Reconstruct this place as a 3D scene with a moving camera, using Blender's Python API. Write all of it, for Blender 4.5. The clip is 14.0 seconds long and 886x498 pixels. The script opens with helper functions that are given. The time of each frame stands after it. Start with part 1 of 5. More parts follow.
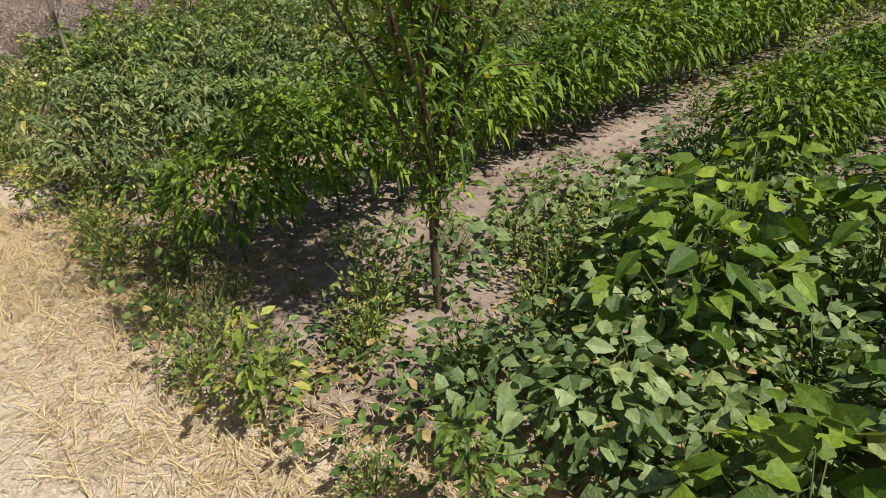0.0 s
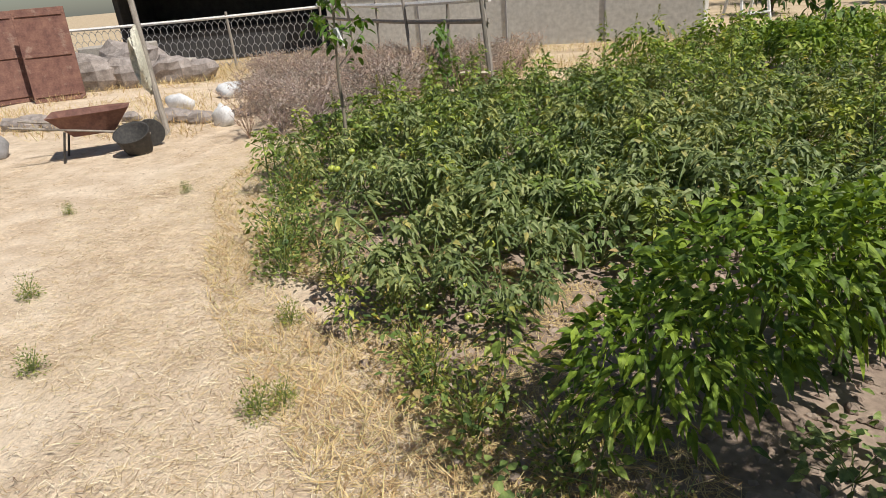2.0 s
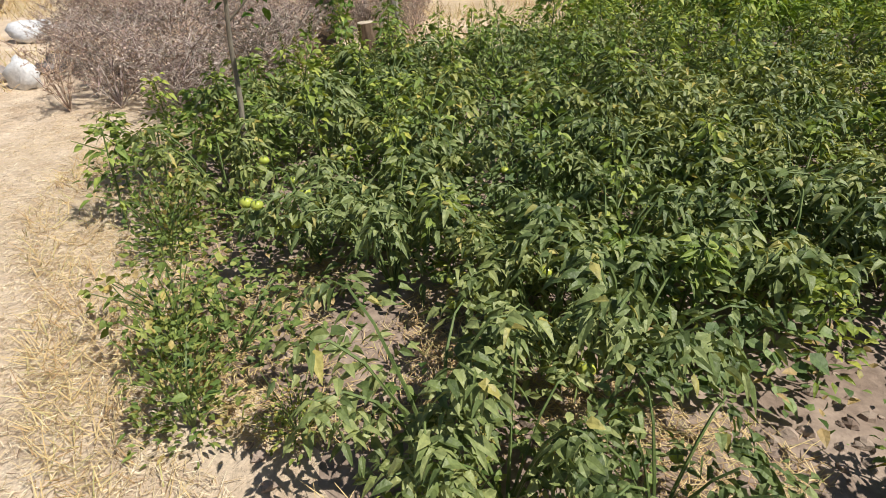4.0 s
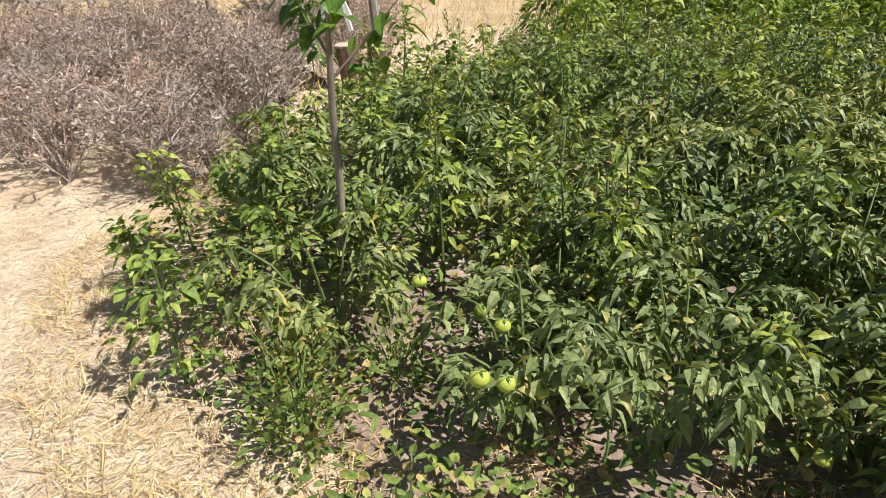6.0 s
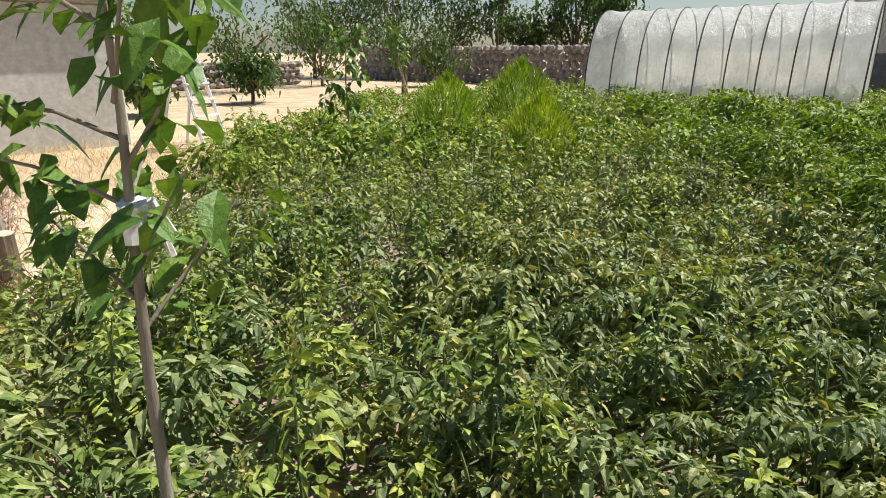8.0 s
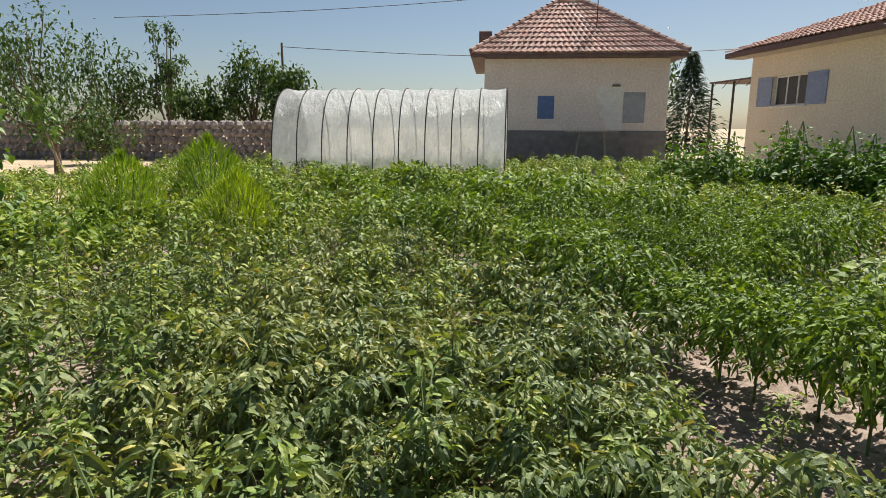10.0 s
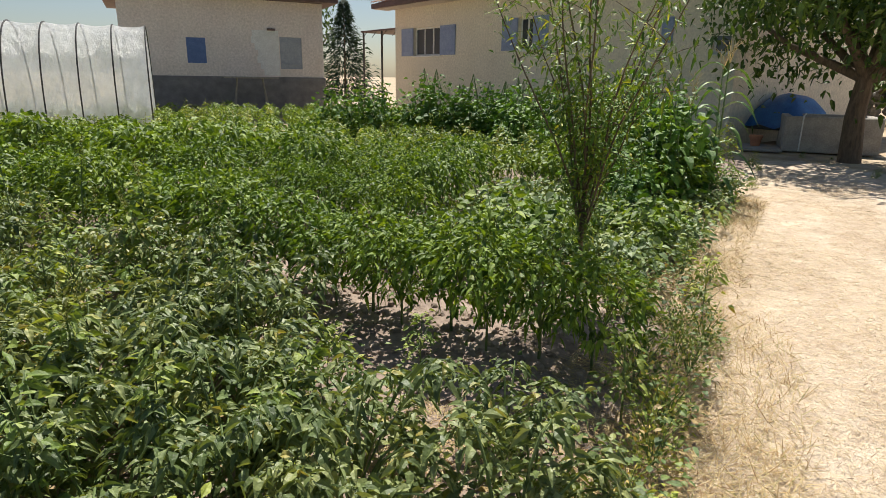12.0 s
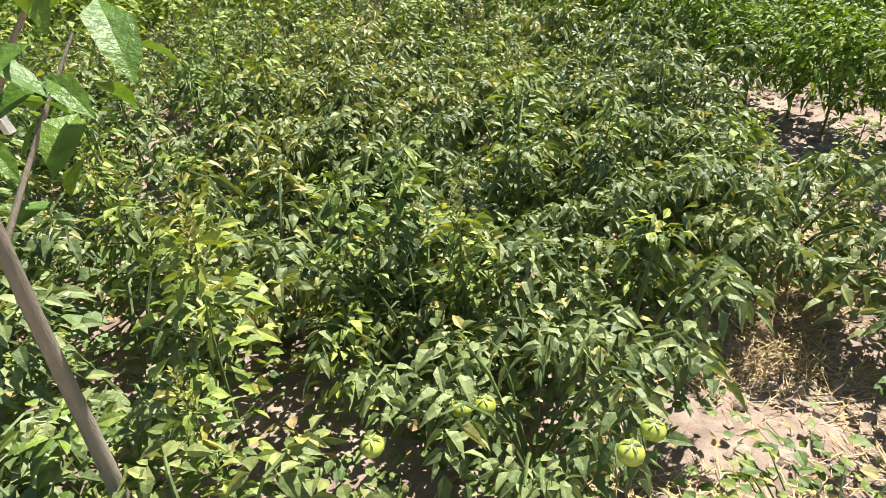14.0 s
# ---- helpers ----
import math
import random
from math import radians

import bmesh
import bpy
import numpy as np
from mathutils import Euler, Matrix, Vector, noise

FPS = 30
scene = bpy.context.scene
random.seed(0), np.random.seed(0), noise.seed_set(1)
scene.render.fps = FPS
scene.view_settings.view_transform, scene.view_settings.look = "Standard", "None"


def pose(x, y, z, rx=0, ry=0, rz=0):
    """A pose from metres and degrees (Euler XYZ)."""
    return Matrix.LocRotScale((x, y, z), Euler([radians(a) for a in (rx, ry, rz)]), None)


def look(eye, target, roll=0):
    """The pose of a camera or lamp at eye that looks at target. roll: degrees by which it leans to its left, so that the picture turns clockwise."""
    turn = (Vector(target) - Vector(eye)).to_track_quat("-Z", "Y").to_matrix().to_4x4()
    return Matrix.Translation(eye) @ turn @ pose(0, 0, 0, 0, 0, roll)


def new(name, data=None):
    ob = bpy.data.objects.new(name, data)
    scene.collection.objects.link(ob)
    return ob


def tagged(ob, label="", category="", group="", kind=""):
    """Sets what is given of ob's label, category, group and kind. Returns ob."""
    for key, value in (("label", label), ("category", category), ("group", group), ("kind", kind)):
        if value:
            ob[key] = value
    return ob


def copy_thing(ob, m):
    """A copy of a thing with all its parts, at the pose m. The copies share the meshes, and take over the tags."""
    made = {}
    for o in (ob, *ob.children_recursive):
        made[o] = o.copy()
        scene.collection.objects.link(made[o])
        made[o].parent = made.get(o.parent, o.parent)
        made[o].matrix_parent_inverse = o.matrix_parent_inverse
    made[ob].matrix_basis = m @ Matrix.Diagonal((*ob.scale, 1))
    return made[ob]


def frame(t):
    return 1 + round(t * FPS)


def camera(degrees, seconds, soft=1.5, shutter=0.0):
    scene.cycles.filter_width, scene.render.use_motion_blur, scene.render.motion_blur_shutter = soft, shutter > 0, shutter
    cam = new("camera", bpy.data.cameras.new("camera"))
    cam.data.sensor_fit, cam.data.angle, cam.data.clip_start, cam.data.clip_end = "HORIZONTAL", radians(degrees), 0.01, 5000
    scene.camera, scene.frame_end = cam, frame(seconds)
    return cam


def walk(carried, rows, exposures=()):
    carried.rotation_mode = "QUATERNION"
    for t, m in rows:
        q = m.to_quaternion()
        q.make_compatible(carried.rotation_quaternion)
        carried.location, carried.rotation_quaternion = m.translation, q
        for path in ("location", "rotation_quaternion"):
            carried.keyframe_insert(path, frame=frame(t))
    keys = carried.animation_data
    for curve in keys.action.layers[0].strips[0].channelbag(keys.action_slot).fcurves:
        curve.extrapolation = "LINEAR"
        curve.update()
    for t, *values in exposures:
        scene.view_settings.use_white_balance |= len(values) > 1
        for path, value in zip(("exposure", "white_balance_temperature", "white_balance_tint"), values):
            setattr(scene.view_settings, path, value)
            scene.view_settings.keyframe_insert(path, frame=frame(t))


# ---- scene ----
cam = camera(73.0, 14.0, soft=0.65)
PATH = [
    (0, (0.105, 0.432, 1.477), (-0.036, 2.139, 0.444), -3.9),
    (0.5, (-0.192, 0.519, 1.513), (-0.464, 2.205, 0.472), -4.3),
    (1, (-0.432, 0.685, 1.511), (-0.768, 2.384, 0.511), -4.3),
    (1.5, (-0.698, 0.933, 1.525), (-1.226, 2.651, 0.648), -5.7),
    (2, (-1.092, 1.146, 1.504), (-1.714, 2.866, 0.694), -5.1),
    (2.5, (-1.323, 1.369, 1.487), (-1.93, 3.1, 0.691), -4.6),
    (2.7, (-1.42, 1.538, 1.448), (-2.009, 3.274, 0.647), -4.2),
    (4.8, (-2.686, 2.884, 1.48), (-2.554, 4.568, 0.41), 0.1),
    (5, (-2.831, 2.959, 1.486), (-2.672, 4.648, 0.427), -0.4),
    (5.5, (-3.102, 3.174, 1.466), (-2.899, 4.864, 0.416), -0.5),
    (6, (-3.335, 3.493, 1.474), (-3.11, 5.209, 0.472), -1.3),
    (6.5, (-3.608, 3.751, 1.43), (-3.131, 5.486, 0.556), 1.1),
    (7, (-3.619, 4.08, 1.51), (-2.887, 5.754, 0.696), 0.1),
    (7.5, (-3.775, 4.253, 1.549), (-2.664, 5.741, 0.808), 0.2),
    (7.7, (-3.813, 4.258, 1.534), (-2.596, 5.691, 0.85), -0.1),
    (9.8, (-3.749, 4.551, 1.562), (-1.884, 5.16, 1.171), 0.2),
    (10, (-3.728, 4.529, 1.549), (-1.837, 5.044, 1.151), 0.2),
    (10.5, (-3.673, 4.447, 1.528), (-1.738, 4.663, 1.074), 0.4),
    (11, (-3.649, 4.377, 1.522), (-1.716, 4.268, 1.023), 0.5),
    (11.5, (-3.64, 4.338, 1.518), (-1.751, 3.951, 0.987), 1.2),
    (12, (-3.642, 4.336, 1.519), (-1.788, 3.827, 0.969), 0.9),
    (12.5, (-3.651, 4.385, 1.509), (-1.785, 3.923, 0.956), -0.3),
    (12.8, (-3.697, 4.462, 1.498), (-1.832, 4.16, 0.842), -1.5),
    (13, (-3.741, 4.52, 1.457), (-1.914, 4.361, 0.658), -2.1),
    (13.5, (-3.849, 4.617, 1.413), (-2.1, 4.801, 0.46), -3.1),
    (14, (-3.943, 4.703, 1.4), (-2.339, 5.255, 0.341), -3.5),
]
walk(cam, [(t, look(eye, target, roll)) for t, eye, target, roll in PATH],
     [(0.0, 0.0), (2.7, 0.05), (5.0, 0.25), (7.5, 0.57), (10.0, 0.5), (12.5, 0.42), (13.0, 0.52), (14.0, 1.12)])

# ---------------------------------------------------------------- world, sun
SUN_AZ, SUN_EL = (0.90, -0.34), 57.0
world = bpy.data.worlds.new("sky")
scene.world = world
world.use_nodes = True
wn = world.node_tree
sky = wn.nodes.new("ShaderNodeTexSky")
sky.sky_type = 'NISHITA'
sky.sun_disc = False
sky.sun_elevation = radians(SUN_EL)
sky.sun_rotation = math.atan2(SUN_AZ[0], SUN_AZ[1])
sky.air_density, sky.dust_density, sky.ozone_density = 1.0, 0.9, 1.6
wn.links.new(sky.outputs[0], wn.nodes["Background"].inputs[0])
wn.nodes["Background"].inputs[1].default_value = 0.06
sun_data = bpy.data.lights.new("sun", 'SUN')
sun_data.energy, sun_data.angle, sun_data.color = 5.0, radians(0.55), (1.0, 0.95, 0.87)
sun = new("sun", sun_data)
k = math.cos(radians(SUN_EL)) / math.hypot(*SUN_AZ)
sun.matrix_world = look((SUN_AZ[0] * k * 40, SUN_AZ[1] * k * 40, 40 * math.sin(radians(SUN_EL))), (0, 0, 0))

# ---------------------------------------------------------------- materials
def nodes_of(name):
    m = bpy.data.materials.new(name)
    m.use_nodes = True
    t = m.node_tree
    return m, t, t.nodes["Principled BSDF"], t.nodes["Material Output"]


def ramp(t, stops, source):
    r = t.nodes.new("ShaderNodeValToRGB")
    while len(r.color_ramp.elements) < len(stops):
        r.color_ramp.elements.new(0.5)
    for e, (p, c) in zip(r.color_ramp.elements, stops):
        e.position, e.color = p, (*c, 1)
    t.links.new(source, r.inputs[0])
    return r.outputs[0]


def noise_of(t, scale, detail=4.0, rough=0.6, stretch=None, coord="Object"):
    c = t.nodes.new("ShaderNodeTexCoord").outputs[coord]
    if stretch:
        mp = t.nodes.new("ShaderNodeMapping")
        mp.inputs["Scale"].default_value = stretch
        t.links.new(c, mp.inputs[0])
        c = mp.outputs[0]
    n = t.nodes.new("ShaderNodeTexNoise")
    n.inputs["Scale"].default_value, n.inputs["Detail"].default_value, n.inputs["Roughness"].default_value = scale, detail, rough
    t.links.new(c, n.inputs["Vector"])
    return n.outputs["Fac"]


def mixc(t, a, b, fac, kind='MIX'):
    m = t.nodes.new("ShaderNodeMix")
    m.data_type, m.blend_type = 'RGBA', kind
    for s, v in ((m.inputs[0], fac), (m.inputs[6], a), (m.inputs[7], b)):
        if hasattr(v, "is_output"):
            t.links.new(v, s)
        elif isinstance(v, tuple):
            s.default_value = (*v, 1)
        else:
            s.default_value = v
    return m.outputs[2]


def bump(t, bsdf, source, strength, distance=0.01):
    b = t.nodes.new("ShaderNodeBump")
    b.inputs["Strength"].default_value, b.inputs["Distance"].default_value = strength, distance
    t.links.new(source, b.inputs["Height"])
    t.links.new(b.outputs[0], bsdf.inputs["Normal"])


def leaf_mat(name, dark, mid, light, rough=0.42, through_light=0.3, dry=None, dry_share=0.03):
    """Leaf: colour differs from leaf to leaf and from plant to plant, with some light passing through."""
    m, t, b, out = nodes_of(name)
    geo = t.nodes.new("ShaderNodeNewGeometry")
    stops = [(0.0, dark), (0.45, mid), (1.0 - dry_share - 0.02, light)]
    if dry:
        stops.append((1.0 - dry_share, dry))
    col = ramp(t, stops, geo.outputs["Random Per Island"])
    info = t.nodes.new("ShaderNodeObjectInfo")
    tone = ramp(t, [(0.0, (0.72, 0.78, 0.7)), (0.5, (1.0, 1.0, 1.0)), (1.0, (1.25, 1.12, 0.9))], info.outputs["Random"])
    col = mixc(t, col, tone, 1.0, 'MULTIPLY')
    spots = ramp(t, [(0.35, (0.62, 0.66, 0.6)), (0.65, (1.18, 1.16, 1.1))], noise_of(t, 55.0))
    col = mixc(t, col, spots, 0.7, 'MULTIPLY')
    t.links.new(col, b.inputs["Base Color"])
    b.inputs["Roughness"].default_value = rough
    b.inputs["Specular IOR Level"].default_value = 0.36
    bump(t, b, noise_of(t, 95.0, 3.0), 0.55, 0.006)
    tr = t.nodes.new("ShaderNodeBsdfTranslucent")
    warm = mixc(t, col, (1.6, 1.5, 0.5), 1.0, 'MULTIPLY')
    t.links.new(warm, tr.inputs[0])
    mx = t.nodes.new("ShaderNodeMixShader")
    mx.inputs[0].default_value = through_light * 0.62
    t.links.new(b.outputs[0], mx.inputs[1])
    t.links.new(tr.outputs[0], mx.inputs[2])
    t.links.new(mx.outputs[0], out.inputs[0])
    return m


def rough_mat(name, c1, c2, scale=6.0, rough=0.9, bump_scale=60.0, bump_strength=0.4, c3=None, fine=40.0, stretch=None, metal=0.0, island=0.0):
    """Matte surface mottled at two scales with a fine relief."""
    m, t, b, out = nodes_of(name)
    col = ramp(t, [(0.32, c1), (0.68, c2)], noise_of(t, scale, 5.0, stretch=stretch))
    grain = ramp(t, [(0.3, (0.72, 0.72, 0.72)), (0.7, (1.15, 1.15, 1.15))], noise_of(t, fine, 3.0, stretch=stretch))
    col = mixc(t, col, grain, 0.75, 'MULTIPLY')
    if c3:
        mask = ramp(t, [(0.56, (0, 0, 0)), (0.68, (1, 1, 1))], noise_of(t, scale * 0.35, 6.0, 0.7))
        col = mixc(t, col, c3, mask)
    if island:
        geo = t.nodes.new("ShaderNodeNewGeometry")
        tone = ramp(t, [(0.0, (1 - island,) * 3), (1.0, (1 + island,) * 3)], geo.outputs["Random Per Island"])
        col = mixc(t, col, tone, 1.0, 'MULTIPLY')
    t.links.new(col, b.inputs["Base Color"])
    b.inputs["Roughness"].default_value, b.inputs["Metallic"].default_value = rough, metal
    bump(t, b, noise_of(t, bump_scale, 6.0, 0.7, stretch), bump_strength, 0.012)
    return m


def island_mat(name, stops, rough=0.85, through_light=0.0):
    """Loose litter: each blade its own tone."""
    m, t, b, out = nodes_of(name)
    geo = t.nodes.new("ShaderNodeNewGeometry")
    col = ramp(t, stops, geo.outputs["Random Per Island"])
    t.links.new(col, b.inputs["Base Color"])
    b.inputs["Roughness"].default_value = rough
    return m


M_PEPPER = leaf_mat("pepper_leaf", (0.055, 0.11, 0.013), (0.13, 0.22, 0.024), (0.25, 0.36, 0.045), 0.56, 0.36)
M_TOMATO = leaf_mat("tomato_leaf", (0.085, 0.125, 0.045), (0.18, 0.235, 0.085), (0.34, 0.385, 0.17), 0.44, 0.3, (0.42, 0.38, 0.13), 0.012)
M_WEED = leaf_mat("weed_leaf", (0.095, 0.15, 0.03), (0.20, 0.285, 0.06), (0.38, 0.45, 0.11), 0.48, 0.36, (0.42, 0.36, 0.10), 0.02)
M_BROAD = leaf_mat("broad_leaf", (0.095, 0.155, 0.055), (0.20, 0.28, 0.11), (0.35, 0.43, 0.20), 0.48, 0.32)
M_SPIKE = leaf_mat("seed_spike", (0.10, 0.14, 0.03), (0.17, 0.20, 0.05), (0.26, 0.26, 0.08), 0.8, 0.15)
M_LIME = leaf_mat("lime_foliage", (0.14, 0.24, 0.015), (0.27, 0.40, 0.03), (0.42, 0.54, 0.06), 0.6, 0.4)
M_EDGEWEED = leaf_mat("edge_weed_leaf", (0.09, 0.15, 0.035), (0.20, 0.27, 0.07), (0.36, 0.40, 0.12), 0.55, 0.32, (0.5, 0.40, 0.16), 0.06)
M_WILLOW = leaf_mat("willow_leaf", (0.05, 0.12, 0.02), (0.11, 0.20, 0.03), (0.24, 0.33, 0.05), 0.5, 0.34, (0.5, 0.5, 0.08), 0.04)
M_WALNUT = leaf_mat("walnut_leaf", (0.05, 0.12, 0.02), (0.09, 0.18, 0.03), (0.16, 0.27, 0.05), 0.42, 0.34)
M_HEDGE = leaf_mat("vine_leaf", (0.045, 0.12, 0.015), (0.09, 0.20, 0.025), (0.17, 0.30, 0.045), 0.6, 0.3)
M_TREE = leaf_mat("tree_leaf", (0.03, 0.07, 0.015), (0.06, 0.12, 0.025), (0.11, 0.18, 0.04), 0.5, 0.28)
M_CONIFER = leaf_mat("conifer_needle", (0.02, 0.05, 0.02), (0.035, 0.08, 0.03), (0.06, 0.11, 0.045), 0.6, 0.1)
M_CORN = leaf_mat("corn_leaf", (0.07, 0.15, 0.03), (0.13, 0.24, 0.05), (0.22, 0.34, 0.09), 0.45, 0.3)
M_DRYWEED = leaf_mat("dry_weed", (0.27, 0.19, 0.19), (0.42, 0.33, 0.32), (0.60, 0.52, 0.48), 0.9, 0.15)
M_STEM = rough_mat("green_stem", (0.10, 0.16, 0.04), (0.17, 0.22, 0.07), 14.0, 0.6, 90.0, 0.3)
M_BARK = rough_mat("grey_bark", (0.20, 0.17, 0.13), (0.32, 0.28, 0.22), 18.0, 0.9, 60.0, 0.7, stretch=(1, 1, 0.25))
M_DARKBARK = rough_mat("dark_bark", (0.10, 0.07, 0.045), (0.20, 0.14, 0.09), 18.0, 0.9, 50.0, 0.9, stretch=(1, 1, 0.25))
M_STAKE = rough_mat("weathered_wood", (0.24, 0.21, 0.18), (0.40, 0.36, 0.31), 9.0, 0.85, 40.0, 0.6, stretch=(4, 4, 0.4))
M_CUT = rough_mat("sawn_wood", (0.50, 0.42, 0.30), (0.66, 0.58, 0.45), 20.0, 0.8, 70.0, 0.3)
M_SOIL = rough_mat("bed_soil", (0.21, 0.15, 0.115), (0.43, 0.335, 0.265), 3.0, 0.95, 22.0, 0.9, fine=24.0)
M_GROUND = rough_mat("dry_ground", (0.42, 0.31, 0.19), (0.62, 0.50, 0.34), 1.6, 0.95, 30.0, 0.7, (0.36, 0.27, 0.19), 22.0)
M_PATH = rough_mat("trodden_straw_path", (0.54, 0.41, 0.285), (0.79, 0.655, 0.50), 3.4, 0.95, 55.0, 1.0, (0.62, 0.50, 0.36), 48.0)
M_STRAW = island_mat("straw", [(0.0, (0.40, 0.28, 0.13)), (0.35, (0.62, 0.48, 0.27)), (0.7, (0.76, 0.64, 0.42)), (1.0, (0.86, 0.78, 0.60))])
M_MATSTRAW = island_mat("trampled_straw", [(0.0, (0.24, 0.15, 0.07)), (0.25, (0.52, 0.37, 0.21)), (0.6, (0.76, 0.60, 0.40)), (1.0, (0.88, 0.76, 0.56))])
M_DRYGRASS = island_mat("dry_grass", [(0.0, (0.36, 0.22, 0.10)), (0.4, (0.58, 0.42, 0.20)), (0.8, (0.70, 0.56, 0.30)), (1.0, (0.40, 0.38, 0.14))])
M_DEBRIS = island_mat("dry_debris", [(0.0, (0.16, 0.10, 0.06)), (0.5, (0.32, 0.22, 0.13)), (0.85, (0.50, 0.36, 0.22)), (1.0, (0.24, 0.27, 0.10))])
M_CLOD = rough_mat("soil_clod", (0.25, 0.18, 0.14), (0.44, 0.35, 0.28), 12.0, 0.95, 60.0, 0.7, island=0.25)
M_LITTER = leaf_mat("small_weed_leaf", (0.06, 0.11, 0.03), (0.13, 0.20, 0.05), (0.24, 0.31, 0.10), 0.5, 0.28, (0.45, 0.33, 0.16), 0.12)
M_TOMFRUIT = rough_mat("unripe_tomato_skin", (0.36, 0.46, 0.06), (0.52, 0.56, 0.10), 12.0, 0.22, 10.0, 0.05)
M_WALL = rough_mat("cream_render", (0.70, 0.61, 0.56), (0.77, 0.69, 0.64), 1.2, 0.9, 50.0, 0.25, (0.66, 0.57, 0.52), 14.0)
M_WALLY = rough_mat("yellowish_render", (0.72, 0.65, 0.52), (0.79, 0.72, 0.59), 1.0, 0.9, 50.0, 0.25, None, 14.0)
M_PLINTH = rough_mat("grey_cement_plinth", (0.15, 0.14, 0.145), (0.24, 0.23, 0.23), 3.0, 0.9, 30.0, 0.5)
M_PATCHW = rough_mat("whitewash", (0.70, 0.68, 0.66), (0.80, 0.79, 0.77), 4.0, 0.9, 40.0, 0.3)
M_TILE = rough_mat("clay_roof_tile", (0.36, 0.19, 0.15), (0.58, 0.40, 0.33), 2.5, 0.85, 20.0, 0.4, (0.62, 0.50, 0.44), 20.0, island=0.25)
M_EAVE = rough_mat("dark_eave_board", (0.10, 0.06, 0.055), (0.17, 0.11, 0.10), 6.0, 0.7, 40.0, 0.3)
M_SOFFIT = rough_mat("soffit_paint", (0.55, 0.48, 0.42), (0.63, 0.56, 0.49), 3.0, 0.8, 40.0, 0.2)
M_BLUE = rough_mat("blue_shutter_paint", (0.07, 0.13, 0.30), (0.12, 0.19, 0.40), 5.0, 0.55, 40.0, 0.25)
M_BLUE2 = rough_mat("faded_blue_paint", (0.22, 0.28, 0.44), (0.30, 0.36, 0.52), 5.0, 0.6, 40.0, 0.25)
M_GREYDOOR = rough_mat("grey_door_paint", (0.30, 0.32, 0.36), (0.38, 0.40, 0.44), 5.0, 0.6, 40.0, 0.2)
M_WHITE = rough_mat("white_frame_paint", (0.72, 0.72, 0.70), (0.82, 0.82, 0.80), 8.0, 0.5, 40.0, 0.1)
# near-black colour that stands in for the shade inside buildings
M_DARKIN = rough_mat("interior_shade", (0.03, 0.03, 0.035), (0.06, 0.06, 0.06), 5.0, 0.9, 20.0, 0.2)
M_CONC = rough_mat("concrete", (0.33, 0.30, 0.27), (0.47, 0.43, 0.38), 4.0, 0.9, 40.0, 0.5, (0.26, 0.24, 0.22), 30.0)
M_STONE = rough_mat("pale_stone", (0.20, 0.17, 0.155), (0.40, 0.35, 0.32), 7.0, 0.9, 18.0, 0.7, island=0.2)
M_RUST = rough_mat("rusty_sheet", (0.12, 0.05, 0.04), (0.24, 0.12, 0.085), 6.0, 0.75, 30.0, 0.5, (0.32, 0.22, 0.17), 30.0)
M_IRON = rough_mat("dark_iron", (0.05, 0.05, 0.05), (0.11, 0.10, 0.09), 20.0, 0.6, 60.0, 0.3, metal=0.6)
M_WIRE = rough_mat("galvanised_wire", (0.35, 0.35, 0.36), (0.5, 0.5, 0.5), 20.0, 0.5, 60.0, 0.1, metal=0.5)
M_RUBBER = rough_mat("black_rubber", (0.03, 0.03, 0.03), (0.06, 0.055, 0.05), 20.0, 0.8, 60.0, 0.3)
M_SACK = rough_mat("white_woven_sack", (0.62, 0.62, 0.63), (0.80, 0.80, 0.80), 8.0, 0.7, 30.0, 0.5)
M_ROPE = rough_mat("pale_hose", (0.52, 0.50, 0.40), (0.68, 0.66, 0.55), 10.0, 0.6, 60.0, 0.2)
M_TARP = rough_mat("blue_tarpaulin", (0.02, 0.10, 0.32), (0.04, 0.18, 0.46), 3.0, 0.45, 12.0, 0.6)
M_TERRA = rough_mat("terracotta", (0.42, 0.17, 0.09), (0.52, 0.24, 0.13), 8.0, 0.8, 50.0, 0.3)
M_GREYWALL = rough_mat("pale_grey_panel", (0.52, 0.51, 0.48), (0.60, 0.59, 0.56), 0.8, 0.8, 30.0, 0.15, None, 9.0)
M_DARKGREY = rough_mat("grey_felt", (0.25, 0.24, 0.24), (0.32, 0.31, 0.31), 2.0, 0.9, 40.0, 0.3)
M_TAPE = rough_mat("white_cloth_tape", (0.68, 0.68, 0.70), (0.82, 0.82, 0.82), 20.0, 0.7, 60.0, 0.3)


